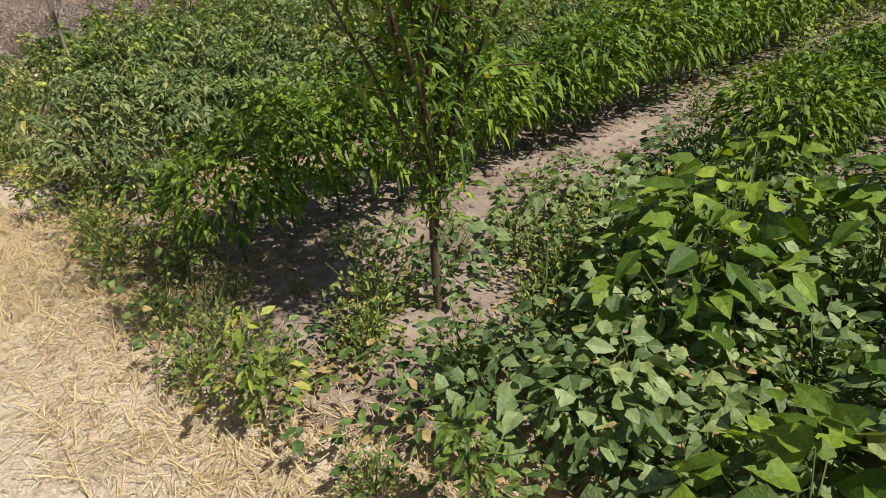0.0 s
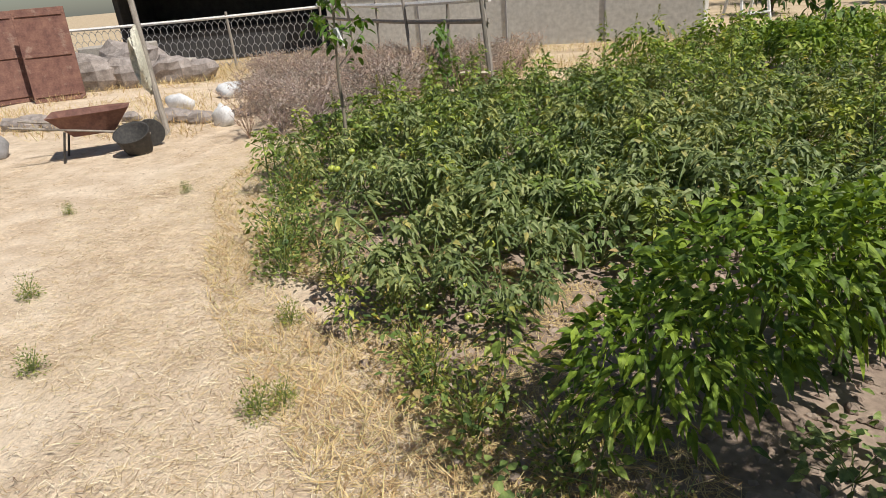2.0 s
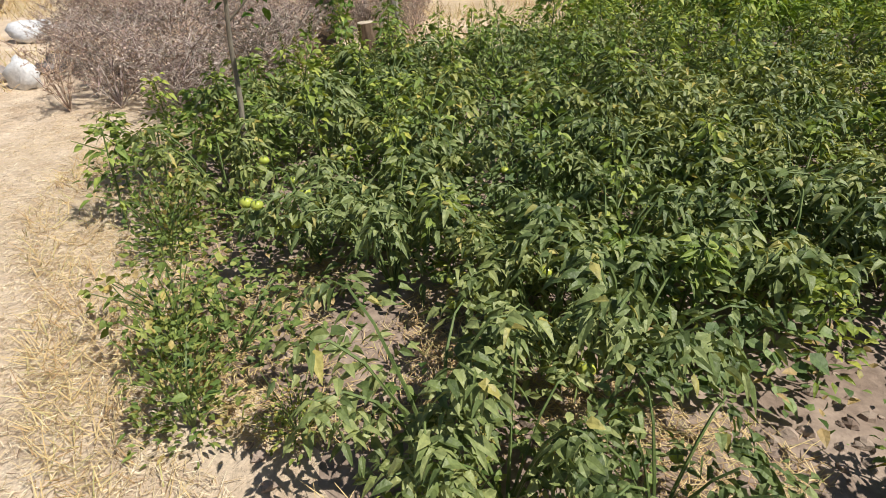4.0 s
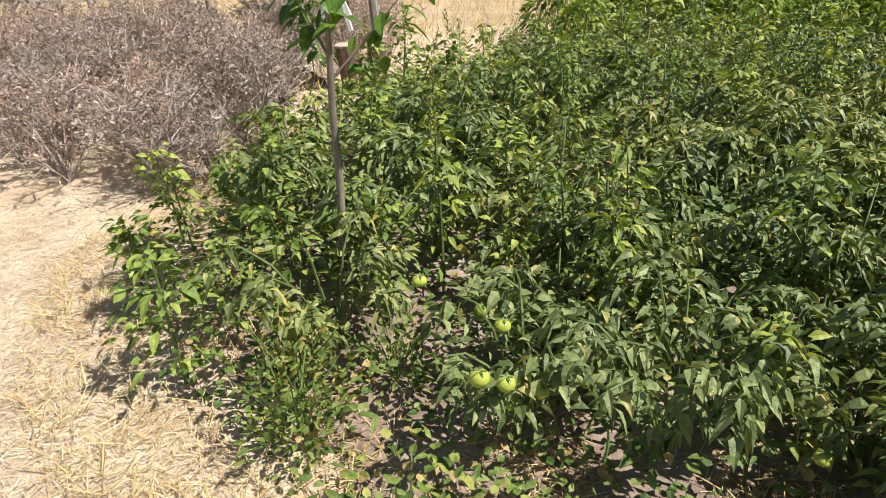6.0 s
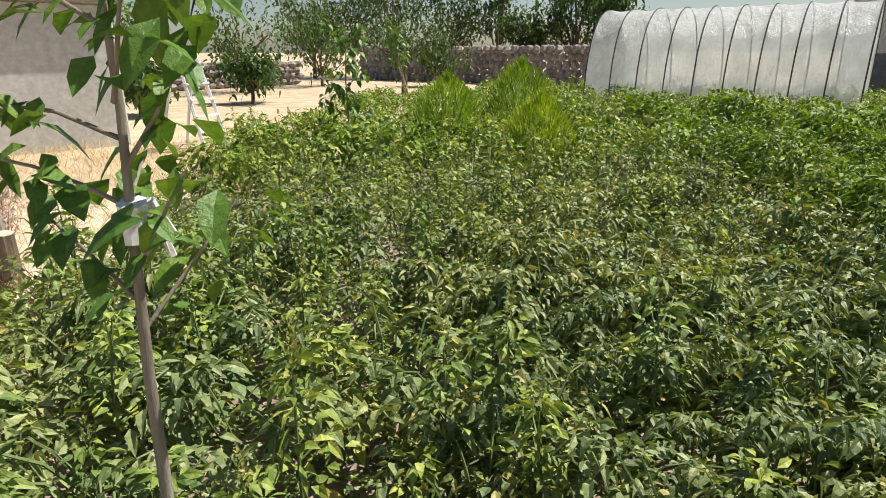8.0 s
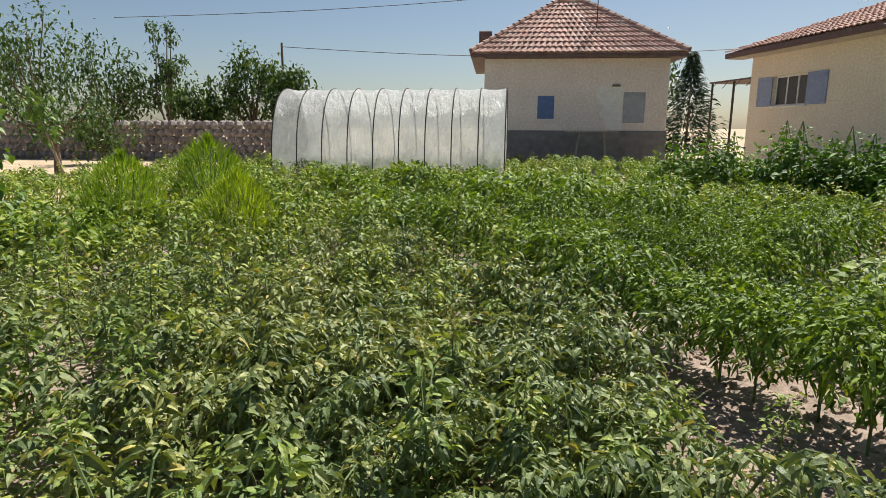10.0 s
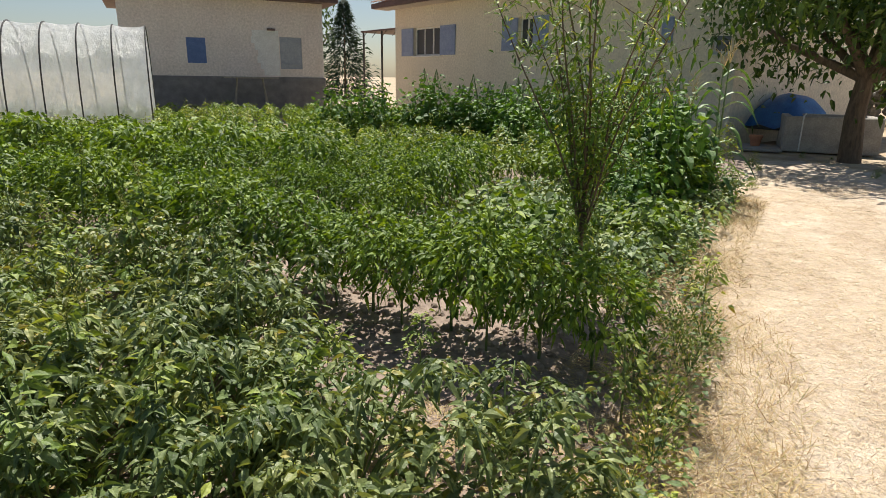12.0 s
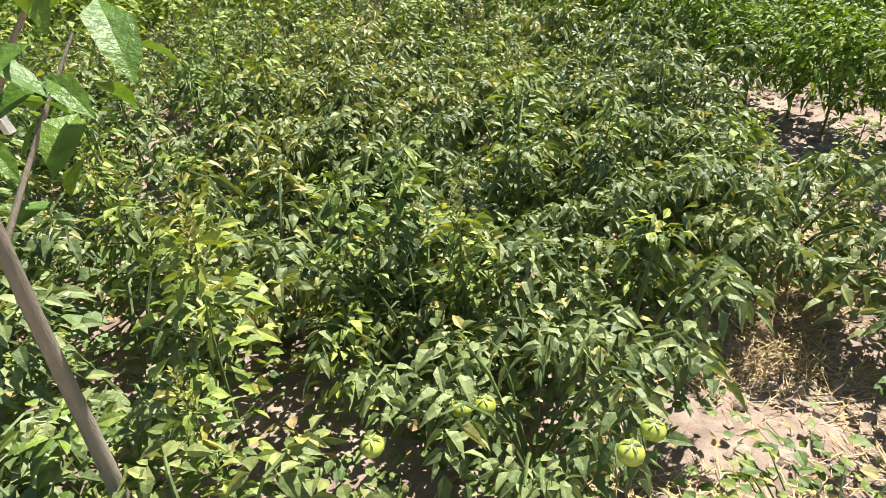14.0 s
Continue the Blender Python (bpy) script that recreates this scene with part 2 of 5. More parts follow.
def film_mat():
    """Milky polythene film, half clear, with creases."""
    m, t, b, out = nodes_of("polythene_film")
    b.inputs["Base Color"].default_value = (0.86, 0.87, 0.88, 1)
    b.inputs["Roughness"].default_value = 0.28
    bump(t, b, noise_of(t, 2.6, 6.0, 0.65, (1.6, 1, 1)), 1.0, 0.22)
    tr = t.nodes.new("ShaderNodeBsdfTranslucent")
    tr.inputs[0].default_value = (0.86, 0.88, 0.88, 1)
    cl = t.nodes.new("ShaderNodeBsdfTransparent")
    cl.inputs[0].default_value = (0.93, 0.95, 0.95, 1)
    m1, m2 = t.nodes.new("ShaderNodeMixShader"), t.nodes.new("ShaderNodeMixShader")
    m1.inputs[0].default_value = 0.45
    t.links.new(b.outputs[0], m1.inputs[1])
    t.links.new(tr.outputs[0], m1.inputs[2])
    cloud = ramp(t, [(0.3, (0.16, 0.16, 0.16)), (0.7, (0.58, 0.58, 0.58))], noise_of(t, 1.4, 5.0))
    t.links.new(cloud, m2.inputs[0])
    t.links.new(m1.outputs[0], m2.inputs[1])
    t.links.new(cl.outputs[0], m2.inputs[2])
    t.links.new(m2.outputs[0], out.inputs[0])
    return m


M_FILM = film_mat()
M_GLASS, gt, gb, go = nodes_of("window_glass")
gb.inputs["Base Color"].default_value = (0.05, 0.06, 0.07, 1)
gb.inputs["Roughness"].default_value = 0.05
gb.inputs["Specular IOR Level"].default_value = 0.8

# ---------------------------------------------------------------- mesh tools
class Build:
    """Collects vertices and faces for one mesh."""
    def __init__(self):
        self.v, self.f, self.n = [], [], 0

    def add(self, verts, faces):
        self.v.append(np.asarray(verts, float).reshape(-1, 3))
        base = self.n
        self.f += [tuple(base + i for i in f) for f in faces]
        self.n += len(self.v[-1])

    def tube(self, points, r0, r1, sides=5, cap=False):
        pts = [Vector(p) for p in points]
        last = len(pts) - 1
        verts, faces = [], []
        for i, p in enumerate(pts):
            d = (pts[min(i + 1, last)] - pts[max(i - 1, 0)])
            d = d.normalized() if d.length > 1e-9 else Vector((0, 0, 1))
            a = d.orthogonal().normalized() if abs(d.z) > 0.9 else d.cross(Vector((0, 0, 1))).normalized()
            b = d.cross(a)
            r = r0 + (r1 - r0) * i / max(last, 1)
            for s in range(sides):
                w = 2 * math.pi * s / sides
                verts.append(p + (a * math.cos(w) + b * math.sin(w)) * r)
        for i in range(last):
            for s in range(sides):
                q = (s + 1) % sides
                faces.append((i * sides + s, i * sides + q, (i + 1) * sides + q, (i + 1) * sides + s))
        if cap:
            faces += [tuple(range(sides))[::-1], tuple(last * sides + s for s in range(sides))]
        self.add([tuple(v) for v in verts], faces)

    def box(self, lo, hi, bevel=0.0):
        x0, y0, z0 = lo
        x1, y1, z1 = hi
        c = min(bevel, (x1 - x0) / 3, (y1 - y0) / 3, (z1 - z0) / 3)
        if c <= 0:
            v = [(x, y, z) for z in (z0, z1) for x, y in ((x0, y0), (x1, y0), (x1, y1), (x0, y1))]
            self.add(v, [(3, 2, 1, 0), (4, 5, 6, 7), (0, 1, 5, 4), (1, 2, 6, 5), (2, 3, 7, 6), (3, 0, 4, 7)])
            return
        v = []
        for z, i in ((z0, c), (z0 + c, 0), (z1 - c, 0), (z1, c)):
            v += [(x0 + i + (c if not i else 0), y0 + i, z), (x1 - i - (c if not i else 0), y0 + i, z), (x1 - i, y0 + i + (c if not i else 0), z), (x1 - i, y1 - i - (c if not i else 0), z),
                  (x1 - i - (c if not i else 0), y1 - i, z), (x0 + i + (c if not i else 0), y1 - i, z), (x0 + i, y1 - i - (c if not i else 0), z), (x0 + i, y0 + i + (c if not i else 0), z)]
        f = [tuple(range(7, -1, -1)), tuple(range(24, 32))]
        for k in range(3):
            f += [(k * 8 + s, k * 8 + (s + 1) % 8, k * 8 + 8 + (s + 1) % 8, k * 8 + 8 + s) for s in range(8)]
        self.add(v, f)

    def leaves(self, p, d, up, length, width, droop=0.25, fold=0.25, shape=(0.3, 1.0, 0.66, 0.72)):
        """Folded, drooping leaves in one go: arrays of base, direction, upward hint, length and width."""
        p, d, up = (np.asarray(a, float).reshape(-1, 3) for a in (p, d, up))
        n = len(p)
        L, Wd = np.broadcast_to(length, n)[:, None], np.broadcast_to(width, n)[:, None]
        dr = np.broadcast_to(droop, n)[:, None]
        d = d / (np.linalg.norm(d, axis=1, keepdims=True) + 1e-9)
        side = np.cross(d, up)
        side /= np.linalg.norm(side, axis=1, keepdims=True) + 1e-9
        nor = np.cross(side, d)
        s1, w1, s2, w2 = shape
        down = np.array([0, 0, -1.0])
        at = lambda s: p + d * L * s + down * dr * L * s * s
        h1, h2 = Wd * w1 * 0.5, Wd * w2 * 0.5
        rows = [at(0), at(s1) - side * h1 + nor * h1 * fold, at(s1), at(s1) + side * h1 + nor * h1 * fold,
                at(s2) - side * h2 + nor * h2 * fold, at(s2), at(s2) + side * h2 + nor * h2 * fold, at(1.0)]
        verts = np.stack(rows, 1).reshape(-1, 3)
        tmpl = [(0, 2, 1), (0, 3, 2), (1, 2, 5, 4), (2, 3, 6, 5), (4, 5, 7), (5, 6, 7)]
        base = self.n
        self.v.append(verts)
        for i in range(n):
            o = base + i * 8
            self.f += [tuple(o + q for q in f) for f in tmpl]
        self.n += len(verts)

    def blades(self, p, q, width, rng):
        """Flat two-triangle blades from p to q."""
        p, q = np.asarray(p, float), np.asarray(q, float)
        n = len(p)
        d = q - p
        side = np.cross(d, rng.normal(size=(n, 3)) * 0.3 + np.array([0, 0, 1.0]))
        side /= np.linalg.norm(side, axis=1, keepdims=True) + 1e-9
        w = np.broadcast_to(width, n)[:, None]
        verts = np.stack([p - side * w, p + side * w, q + side * w * 0.4, q - side * w * 0.4], 1).reshape(-1, 3)
        base = self.n
        self.v.append(verts)
        self.f += [(base + 4 * i, base + 4 * i + 1, base + 4 * i + 2, base + 4 * i + 3) for i in range(n)]
        self.n += len(verts)

    def mesh(self, name, mat, smooth=False):
        me = bpy.data.meshes.new(name)
        me.from_pydata(np.concatenate(self.v).tolist(), [], self.f)
        me.materials.append(mat)
        if smooth:
            me.polygons.foreach_set("use_smooth", [True] * len(me.polygons))
        me.update()
        return me


def welded(build, name, mat):
    """The build's mesh with touching boxes grown together."""
    me = build.mesh(name, mat)
    bm = bmesh.new()
    bm.from_mesh(me)
    bmesh.ops.remove_doubles(bm, verts=bm.verts, dist=1e-4)
    bm.to_mesh(me)
    bm.free()
    return me


def part(name, build, mat, parent, label="", smooth=False):
    """Links a build (or a ready mesh) as one mesh object under a thing or part."""
    me = build.mesh(name, mat, smooth) if isinstance(build, Build) else build
    ob = new(name, me)
    ob.parent = parent
    return tagged(ob, label)


def thing(name, label, category, at=None, group="", kind=""):
    ob = new(name)
    ob.empty_display_size = 0.1
    if at is not None:
        ob.matrix_basis = at
    return tagged(ob, label, category, group, kind)


def solid(name, build, mat, label, category, kind="", smooth=False, group=""):
    return tagged(new(name, build.mesh(name, mat, smooth)), label, category, group, kind)


def blob(build, c, r, seed, rings=6, segs=9, rough=0.2):
    """A lumpy closed stone or fruit."""
    rnd = random.Random(seed)
    ph = [rnd.uniform(0, 6.3) for _ in range(4)]
    verts = [(c[0], c[1], c[2] - r[2])]
    for i in range(1, rings):
        a = -math.pi / 2 + math.pi * i / rings
        for s in range(segs):
            w = 2 * math.pi * s / segs
            k = 1 + rough * (0.5 * math.sin(2 * w + ph[0] + a) + 0.35 * math.sin(3 * w + ph[1] - 2 * a) + 0.3 * math.sin(3 * a + ph[2])) + rough * 0.3 * rnd.uniform(-1, 1)
            verts.append((c[0] + r[0] * k * math.cos(a) * math.cos(w), c[1] + r[1] * k * math.cos(a) * math.sin(w), c[2] + r[2] * k * math.sin(a)))
    verts.append((c[0], c[1], c[2] + r[2]))
    f = [(0, 1 + (s + 1) % segs, 1 + s) for s in range(segs)]
    for i in range(rings - 2):
        o = 1 + i * segs
        f += [(o + s, o + (s + 1) % segs, o + segs + (s + 1) % segs, o + segs + s) for s in range(segs)]
    o, top = 1 + (rings - 2) * segs, len(verts) - 1
    f += [(o + s, o + (s + 1) % segs, top) for s in range(segs)]
    build.add(verts, f)


def unit(rng, n):
    v = rng.normal(size=(n, 3))
    return v / np.linalg.norm(v, axis=1, keepdims=True)


UP = np.array([0, 0, 1.0])

# ---------------------------------------------------------------- ground
EDGE = [(6.0, -4.7), (2.6, -1.1), (0.62, 0.95), (0.0, 1.35), (-0.57, 1.66), (-0.97, 1.9), (-1.5, 2.4), (-1.95, 2.85), (-2.5, 3.3), (-3.0, 3.72),
        (-3.38, 4.2), (-3.72, 4.75), (-4.1, 5.2), (-4.35, 5.6), (-4.42, 6.2), (-3.95, 7.1), (-3.4, 8.3), (-2.5, 9.3), (-1.2, 11.2), (0.8, 13.6), (5.0, 16.5)]
BED = EDGE + [(10.0, 18.0), (17.5, 15.0), (18.3, 2.0), (12.0, -3.5), (8.0, -5.0)]


def inside(x, y, poly):
    c = False
    for (x0, y0), (x1, y1) in zip(poly, poly[1:] + poly[:1]):
        if (y0 > y) != (y1 > y) and x < (x1 - x0) * (y - y0) / (y1 - y0) + x0:
            c = not c
    return c


def edge_gap(x, y, line=EDGE):
    best = 1e9
    for (x0, y0), (x1, y1) in zip(line, line[1:]):
        dx, dy = x1 - x0, y1 - y0
        u = max(0, min(1, ((x - x0) * dx + (y - y0) * dy) / (dx * dx + dy * dy)))
        best = min(best, math.hypot(x - x0 - u * dx, y - y0 - u * dy))
    return best


def lump(x, y, s=1.0):
    return noise.noise((x * s, y * s, 3.1))


def sheet(name, x0, x1, y0, y1, step, height, mat, keep=None):
    b = Build()
    nx, ny = int((x1 - x0) / step) + 1, int((y1 - y0) / step) + 1
    v = [(x0 + i * step, y0 + j * step, height(x0 + i * step, y0 + j * step)) for j in range(ny) for i in range(nx)]
    f = []
    for j in range(ny - 1):
        for i in range(nx - 1):
            if keep is None or keep(x0 + (i + .5) * step, y0 + (j + .5) * step):
                o = j * nx + i
                f.append((o, o + 1, o + nx + 1, o + nx))
    b.add(v, f)
    return b.mesh(name, mat, True)


b = Build()
ring = [0, 12, 26, 60, 150, 500, 2000]
gv, gf = [(0, 4, -0.03)], []
for i, r in enumerate(ring[1:]):
    gv += [(r * math.cos(2 * math.pi * s / 48), 4 + r * math.sin(2 * math.pi * s / 48), -0.03) for s in range(48)]
    for s in range(48):
        q = (s + 1) % 48
        gf.append((0, 1 + s, 1 + q) if i == 0 else (1 + (i - 1) * 48 + s, 1 + i * 48 + s, 1 + i * 48 + q, 1 + (i - 1) * 48 + q))
b.add(gv, gf)
solid("ground", b, M_GROUND, "dry sandy ground with sparse bleached grass", "ground", "structure")


def bed_gap(x, y):
    return edge_gap(x, y) if inside(x, y, BED) else -edge_gap(x, y)


tagged(new("path", sheet("path", -13, 6.5, -6, 12, 0.16, lambda x, y: 0.012 * lump(x, y, 1.7) + 0.008 * lump(x, y, 6) - 0.004, M_PATH, lambda x, y: bed_gap(x, y) < 0.7)),
       "trodden straw-coloured earth path beside the vegetable bed", "path", "", "structure")
tagged(new("bed_soil", sheet("bed_soil", -5, 8, -5, 12, 0.13, lambda x, y: 0.015 + 0.03 * lump(x, y, 2.3) + 0.022 * lump(x, y, 7) - 0.16 * max(0, 0.32 - bed_gap(x, y)), M_SOIL, lambda x, y: bed_gap(x, y) > -0.1)),
       "crumbly greyish-brown soil of the vegetable bed", "soil", "", "structure")

ROW_AT, ROW_D = (-0.2, 3.58), (0.75, 0.661)
ROW_N = (-0.661, 0.75)


def row_xy(a, o):
    return ROW_AT[0] + a * ROW_D[0] + o * ROW_N[0], ROW_AT[1] + a * ROW_D[1] + o * ROW_N[1]


def row_ao(x, y):
    dx, dy = x - ROW_AT[0], y - ROW_AT[1]
    return dx * ROW_D[0] + dy * ROW_D[1], dx * ROW_N[0] + dy * ROW_N[1]


def in_gap(a, o):
    return -1.6 < a < 1.8 and -.8 < o < .8


rng = np.random.default_rng(7)


def scatter(n, x0, x1, y0, y1, test):
    out = []
    while len(out) < n:
        x, y = rng.uniform(x0, x1), rng.uniform(y0, y1)
        if test(x, y):
            out.append((x, y))
    return np.array(out)


# straw and dry grass along the path
def bare(x, y):
    """How deep a place lies in the bare strip that runs into the bed, 0 to 1."""
    dx, dy = 1.1, -0.5
    u = max(0, min(1, ((x + 2.45) * dx + (y - 4.2) * dy) / (dx * dx + dy * dy)))
    return max(0.0, 1 - math.hypot(x + 2.45 - u * dx, y - 4.2 - u * dy) / (0.26 + 0.1 * lump(x, y, 2.0)))


def straw(name, pts, lo, hi, width, mat, label, lift=0.02, upright=0.0):
    n = len(pts)
    a = rng.uniform(0, 2 * math.pi, n)
    ln = rng.uniform(lo, hi, n)
    p = np.c_[pts, rng.uniform(0.0, lift, n)]
    tilt = rng.uniform(0.0, 0.25, n) + upright * rng.uniform(0.3, 1.2, n)
    q = p + np.c_[np.cos(a) * np.cos(tilt) * ln, np.sin(a) * np.cos(tilt) * ln, np.sin(tilt) * ln]
    bb = Build()
    bb.blades(p, q, rng.uniform(width * 0.6, width * 1.3, n), rng)
    solid(name, bb, mat, label, "straw" if not upright else "grass", "stuff")


on_path = lambda x, y: not inside(x, y, BED)
straw("straw_litter", scatter(42000, -5.5, 1.5, -0.6, 8.0, lambda x, y: on_path(x, y) and edge_gap(x, y) < 1.6 and rng.random() < 0.25 + 0.75 * math.exp(-edge_gap(x, y) * 1.5) + 0.3 * lump(x, y, 1.5)), 0.015, 0.065, 0.0013, M_STRAW, "loose pale straw scattered over the path")
straw("straw_litter_far", scatter(9000, -1, 6, -4.5, 1.2, lambda x, y: on_path(x, y) and edge_gap(x, y) < 1.6), 0.03, 0.09, 0.002, M_STRAW, "loose pale straw further along the path")
straw("dry_grass_edge", scatter(24000, -4.9, 3.0, -1.8, 8.0, lambda x, y: (edge_gap(x, y) < 0.42 or 0.25 < bare(x, y)) and rng.random() < 0.5 + lump(x, y, 1.2)), 0.04, 0.12, 0.002, M_DRYGRASS, "bleached dry grass along the bed's edge", 0.01, 0.5)
straw("straw_in_bed", scatter(11000, -3.4, -0.6, 2.3, 4.9, lambda x, y: inside(x, y, BED) and (bare(x, y) > 0.1 or math.hypot(x + 2.7, y - 4.35) < .6 or (row_ao(x, y)[0] < -1.0 and row_ao(x, y)[1] < 1.0)) and lump(x, y, 2.5) > -.2), 0.03, 0.09, 0.0018, M_DRYGRASS, "reddish dry straw littering the bare soil", 0.03)
straw("dry_grass_field", scatter(15000, -12, 2.5, 7, 16, lambda x, y: on_path(x, y) and lump(x, y, 0.6) > -0.15), 0.08, 0.25, 0.004, M_DRYGRASS, "bleached dry grass by the fence", 0.01, 0.8)
straw("straw_mat", scatter(72000, -8.0, 5.0, -4.5, 8.0, lambda x, y: on_path(x, y) and edge_gap(x, y) < 4.0 and rng.random() < 0.35 + 1.3 * lump(x, y, 1.1) + 0.5 * lump(x, y, 4.0)), 0.02, 0.065, 0.0012, M_MATSTRAW, "trampled brownish straw lying in drifts on the path", 0.012)
straw("path_debris", scatter(22000, -9.0, 6.5, -6.0, 8.5, lambda x, y: on_path(x, y) and edge_gap(x, y) < 4.5 and rng.random() < 0.5 + 1.4 * lump(x, y, 0.9)), 0.015, 0.05, 0.0018, M_DEBRIS, "dark dry twigs and leaf bits scattered over the path")
bb = Build()
for i, (x, y) in enumerate(scatter(2600, -3.4, 3, 0.8, 6.5, lambda x, y: inside(x, y, BED) and (rng.random() < .25 or bare(x, y) > 0 or in_gap(*row_ao(x, y))))):
    r = rng.uniform(0.008, 0.03)
    blob(bb, (x, y, 0.015 + 0.03 * lump(x, y, 2.3) + 0.02 * lump(x, y, 7)), (r, r * rng.uniform(.7, 1.2), r * 0.7), i, 4, 6, 0.3)
solid("soil_clods", bb, M_CLOD, "small clods and stones lying on the soil", "soil", "stuff")

# ---------------------------------------------------------------- plants
def plant(name, label, category, group, stems, foliage, leaf, extra=()):
    ob = thing(name, label, category, pose(0, 0, -80), group)
    part("stem", stems, M_STEM, ob)
    part("foliage", foliage, leaf, ob)
    for nm, bl, mt, lb in extra:
        part(nm, bl, mt, ob, lb, True)
    return ob


def pepper(seed, h=0.62, n=600, leaf=0.060):
    g = np.random.default_rng(seed)
    st, fo = Build(), Build()
    for k in range(5):
        a = k * 1.26 + g.uniform(-.3, .3)
        r = g.uniform(0.07, 0.2)
        st.tube([(0, 0, 0), (0, 0, 0.16), (r * .4 * math.cos(a), r * .4 * math.sin(a), 0.28), (r * math.cos(a), r * math.sin(a), h * 0.78)], 0.008, 0.003, 4)
    u = unit(g, n)
    u[:, 2] = np.abs(u[:, 2]) * np.where(g.random(n) < 0.74, 1, -0.8)
    rad = g.uniform(0.55, 1.0, n)[:, None] ** 0.6
    c = np.array([0, 0, h * 0.60])
    p = c + u * rad * np.array([0.27, 0.27, h * 0.40]) + g.normal(size=(n, 3)) * 0.015
    d = u * [1, 1, 0.5] + g.normal(size=(n, 3)) * 0.45 + [0, 0, 0.12]
    fo.leaves(p, d, UP + g.normal(size=(n, 3)) * 0.75, g.uniform(leaf * .65, leaf * 1.25, n), g.uniform(leaf * .30, leaf * .5, n), g.uniform(0.25, 0.95, n), 0.3, (0.32, 1.0, 0.68, 0.62))
    return plant("pepper_plant", "bushy bright-green pepper plant growing from bare soil", "pepper plant", "peppers in rows", st, fo, M_PEPPER)


def tomato(seed, spread=0.36, h=0.5, stems=8, fruit=0, leaf=0.058, spots=()):
    g = np.random.default_rng(seed)
    st, fo = Build(), Build()
    P, D, U, Ln, Wd = [], [], [], [], []
    for k in range(stems):
        a = k * 2 * math.pi / stems + g.uniform(-.35, .35)
        r, top = g.uniform(.55, 1.0) * spread, g.uniform(.65, 1.0) * h
        pts = [np.array([math.cos(a) * r * s, math.sin(a) * r * s, top * math.sin(min(1.0, s * 1.1) * 1.7)]) for s in (0, .25, .5, .75, 1.0)]
        st.tube(pts, 0.007, 0.003, 4)
        for j in range(14):
            s = 0.25 + 0.75 * j / 13
            base = pts[min(3, int(s * 4))] * (1 - (s * 4 % 1)) + pts[min(4, int(s * 4) + 1)] * (s * 4 % 1)
            b2 = a + g.uniform(-1.5, 1.5)
            rd = np.array([math.cos(b2), math.sin(b2), g.uniform(-.25, .55)])
            rl = g.uniform(0.07, 0.15)
            for q in range(5):
                f = (q // 2 + 1) / 3
                sd = np.array([-rd[1], rd[0], 0]) * (0 if q == 4 else (1 if q % 2 else -1))
                P.append(base + rd * rl * f - [0, 0, 0.05 * f * f])
                D.append(rd * 0.6 + sd + g.normal(size=3) * .25)
                U.append(UP + g.normal(size=3) * .85)
                k2 = leaf * g.uniform(.6, 1.15)
                Ln.append(k2)
                Wd.append(k2 * g.uniform(.42, .6))
    fo.leaves(P, D, U, np.array(Ln), np.array(Wd), g.uniform(0.3, 1.0, len(P)), 0.45, (0.3, 1.0, 0.66, 0.7))
    ob = plant("tomato_plant", "sprawling tomato plant with dull green curled leaves", "tomato plant", "tomatoes in the bed", st, fo, M_TOMATO)
    for k in range(fruit + len(spots)):
        a, r = g.uniform(0, 6.28), g.uniform(.5, .9) * spread
        z = g.uniform(.16, .34) * h / 0.5
        if k >= fruit:
            fx, fy, z = spots[k - fruit]
            a, r = math.atan2(fy, fx), math.hypot(fx, fy)
        fb, cb = Build(), Build()
        R = g.uniform(0.023, 0.030)
        blob(fb, (math.cos(a) * r, math.sin(a) * r, z), (R, R, R * .82), seed * 7 + k, 8, 12, 0.05)
        fr = part("tomato", fb, M_TOMFRUIT, ob, "unripe yellow-green tomato", True)
        n = 5
        ang = np.arange(n) * 2 * math.pi / n
        base = np.tile([math.cos(a) * r, math.sin(a) * r, z + R * .80], (n, 1))
        cb.leaves(base, np.c_[np.cos(ang), np.sin(ang), np.full(n, .25)], np.tile(UP, (n, 1)), 0.025, 0.007, 0.4)
        part("calyx", cb, M_TOMATO, fr)
    return ob


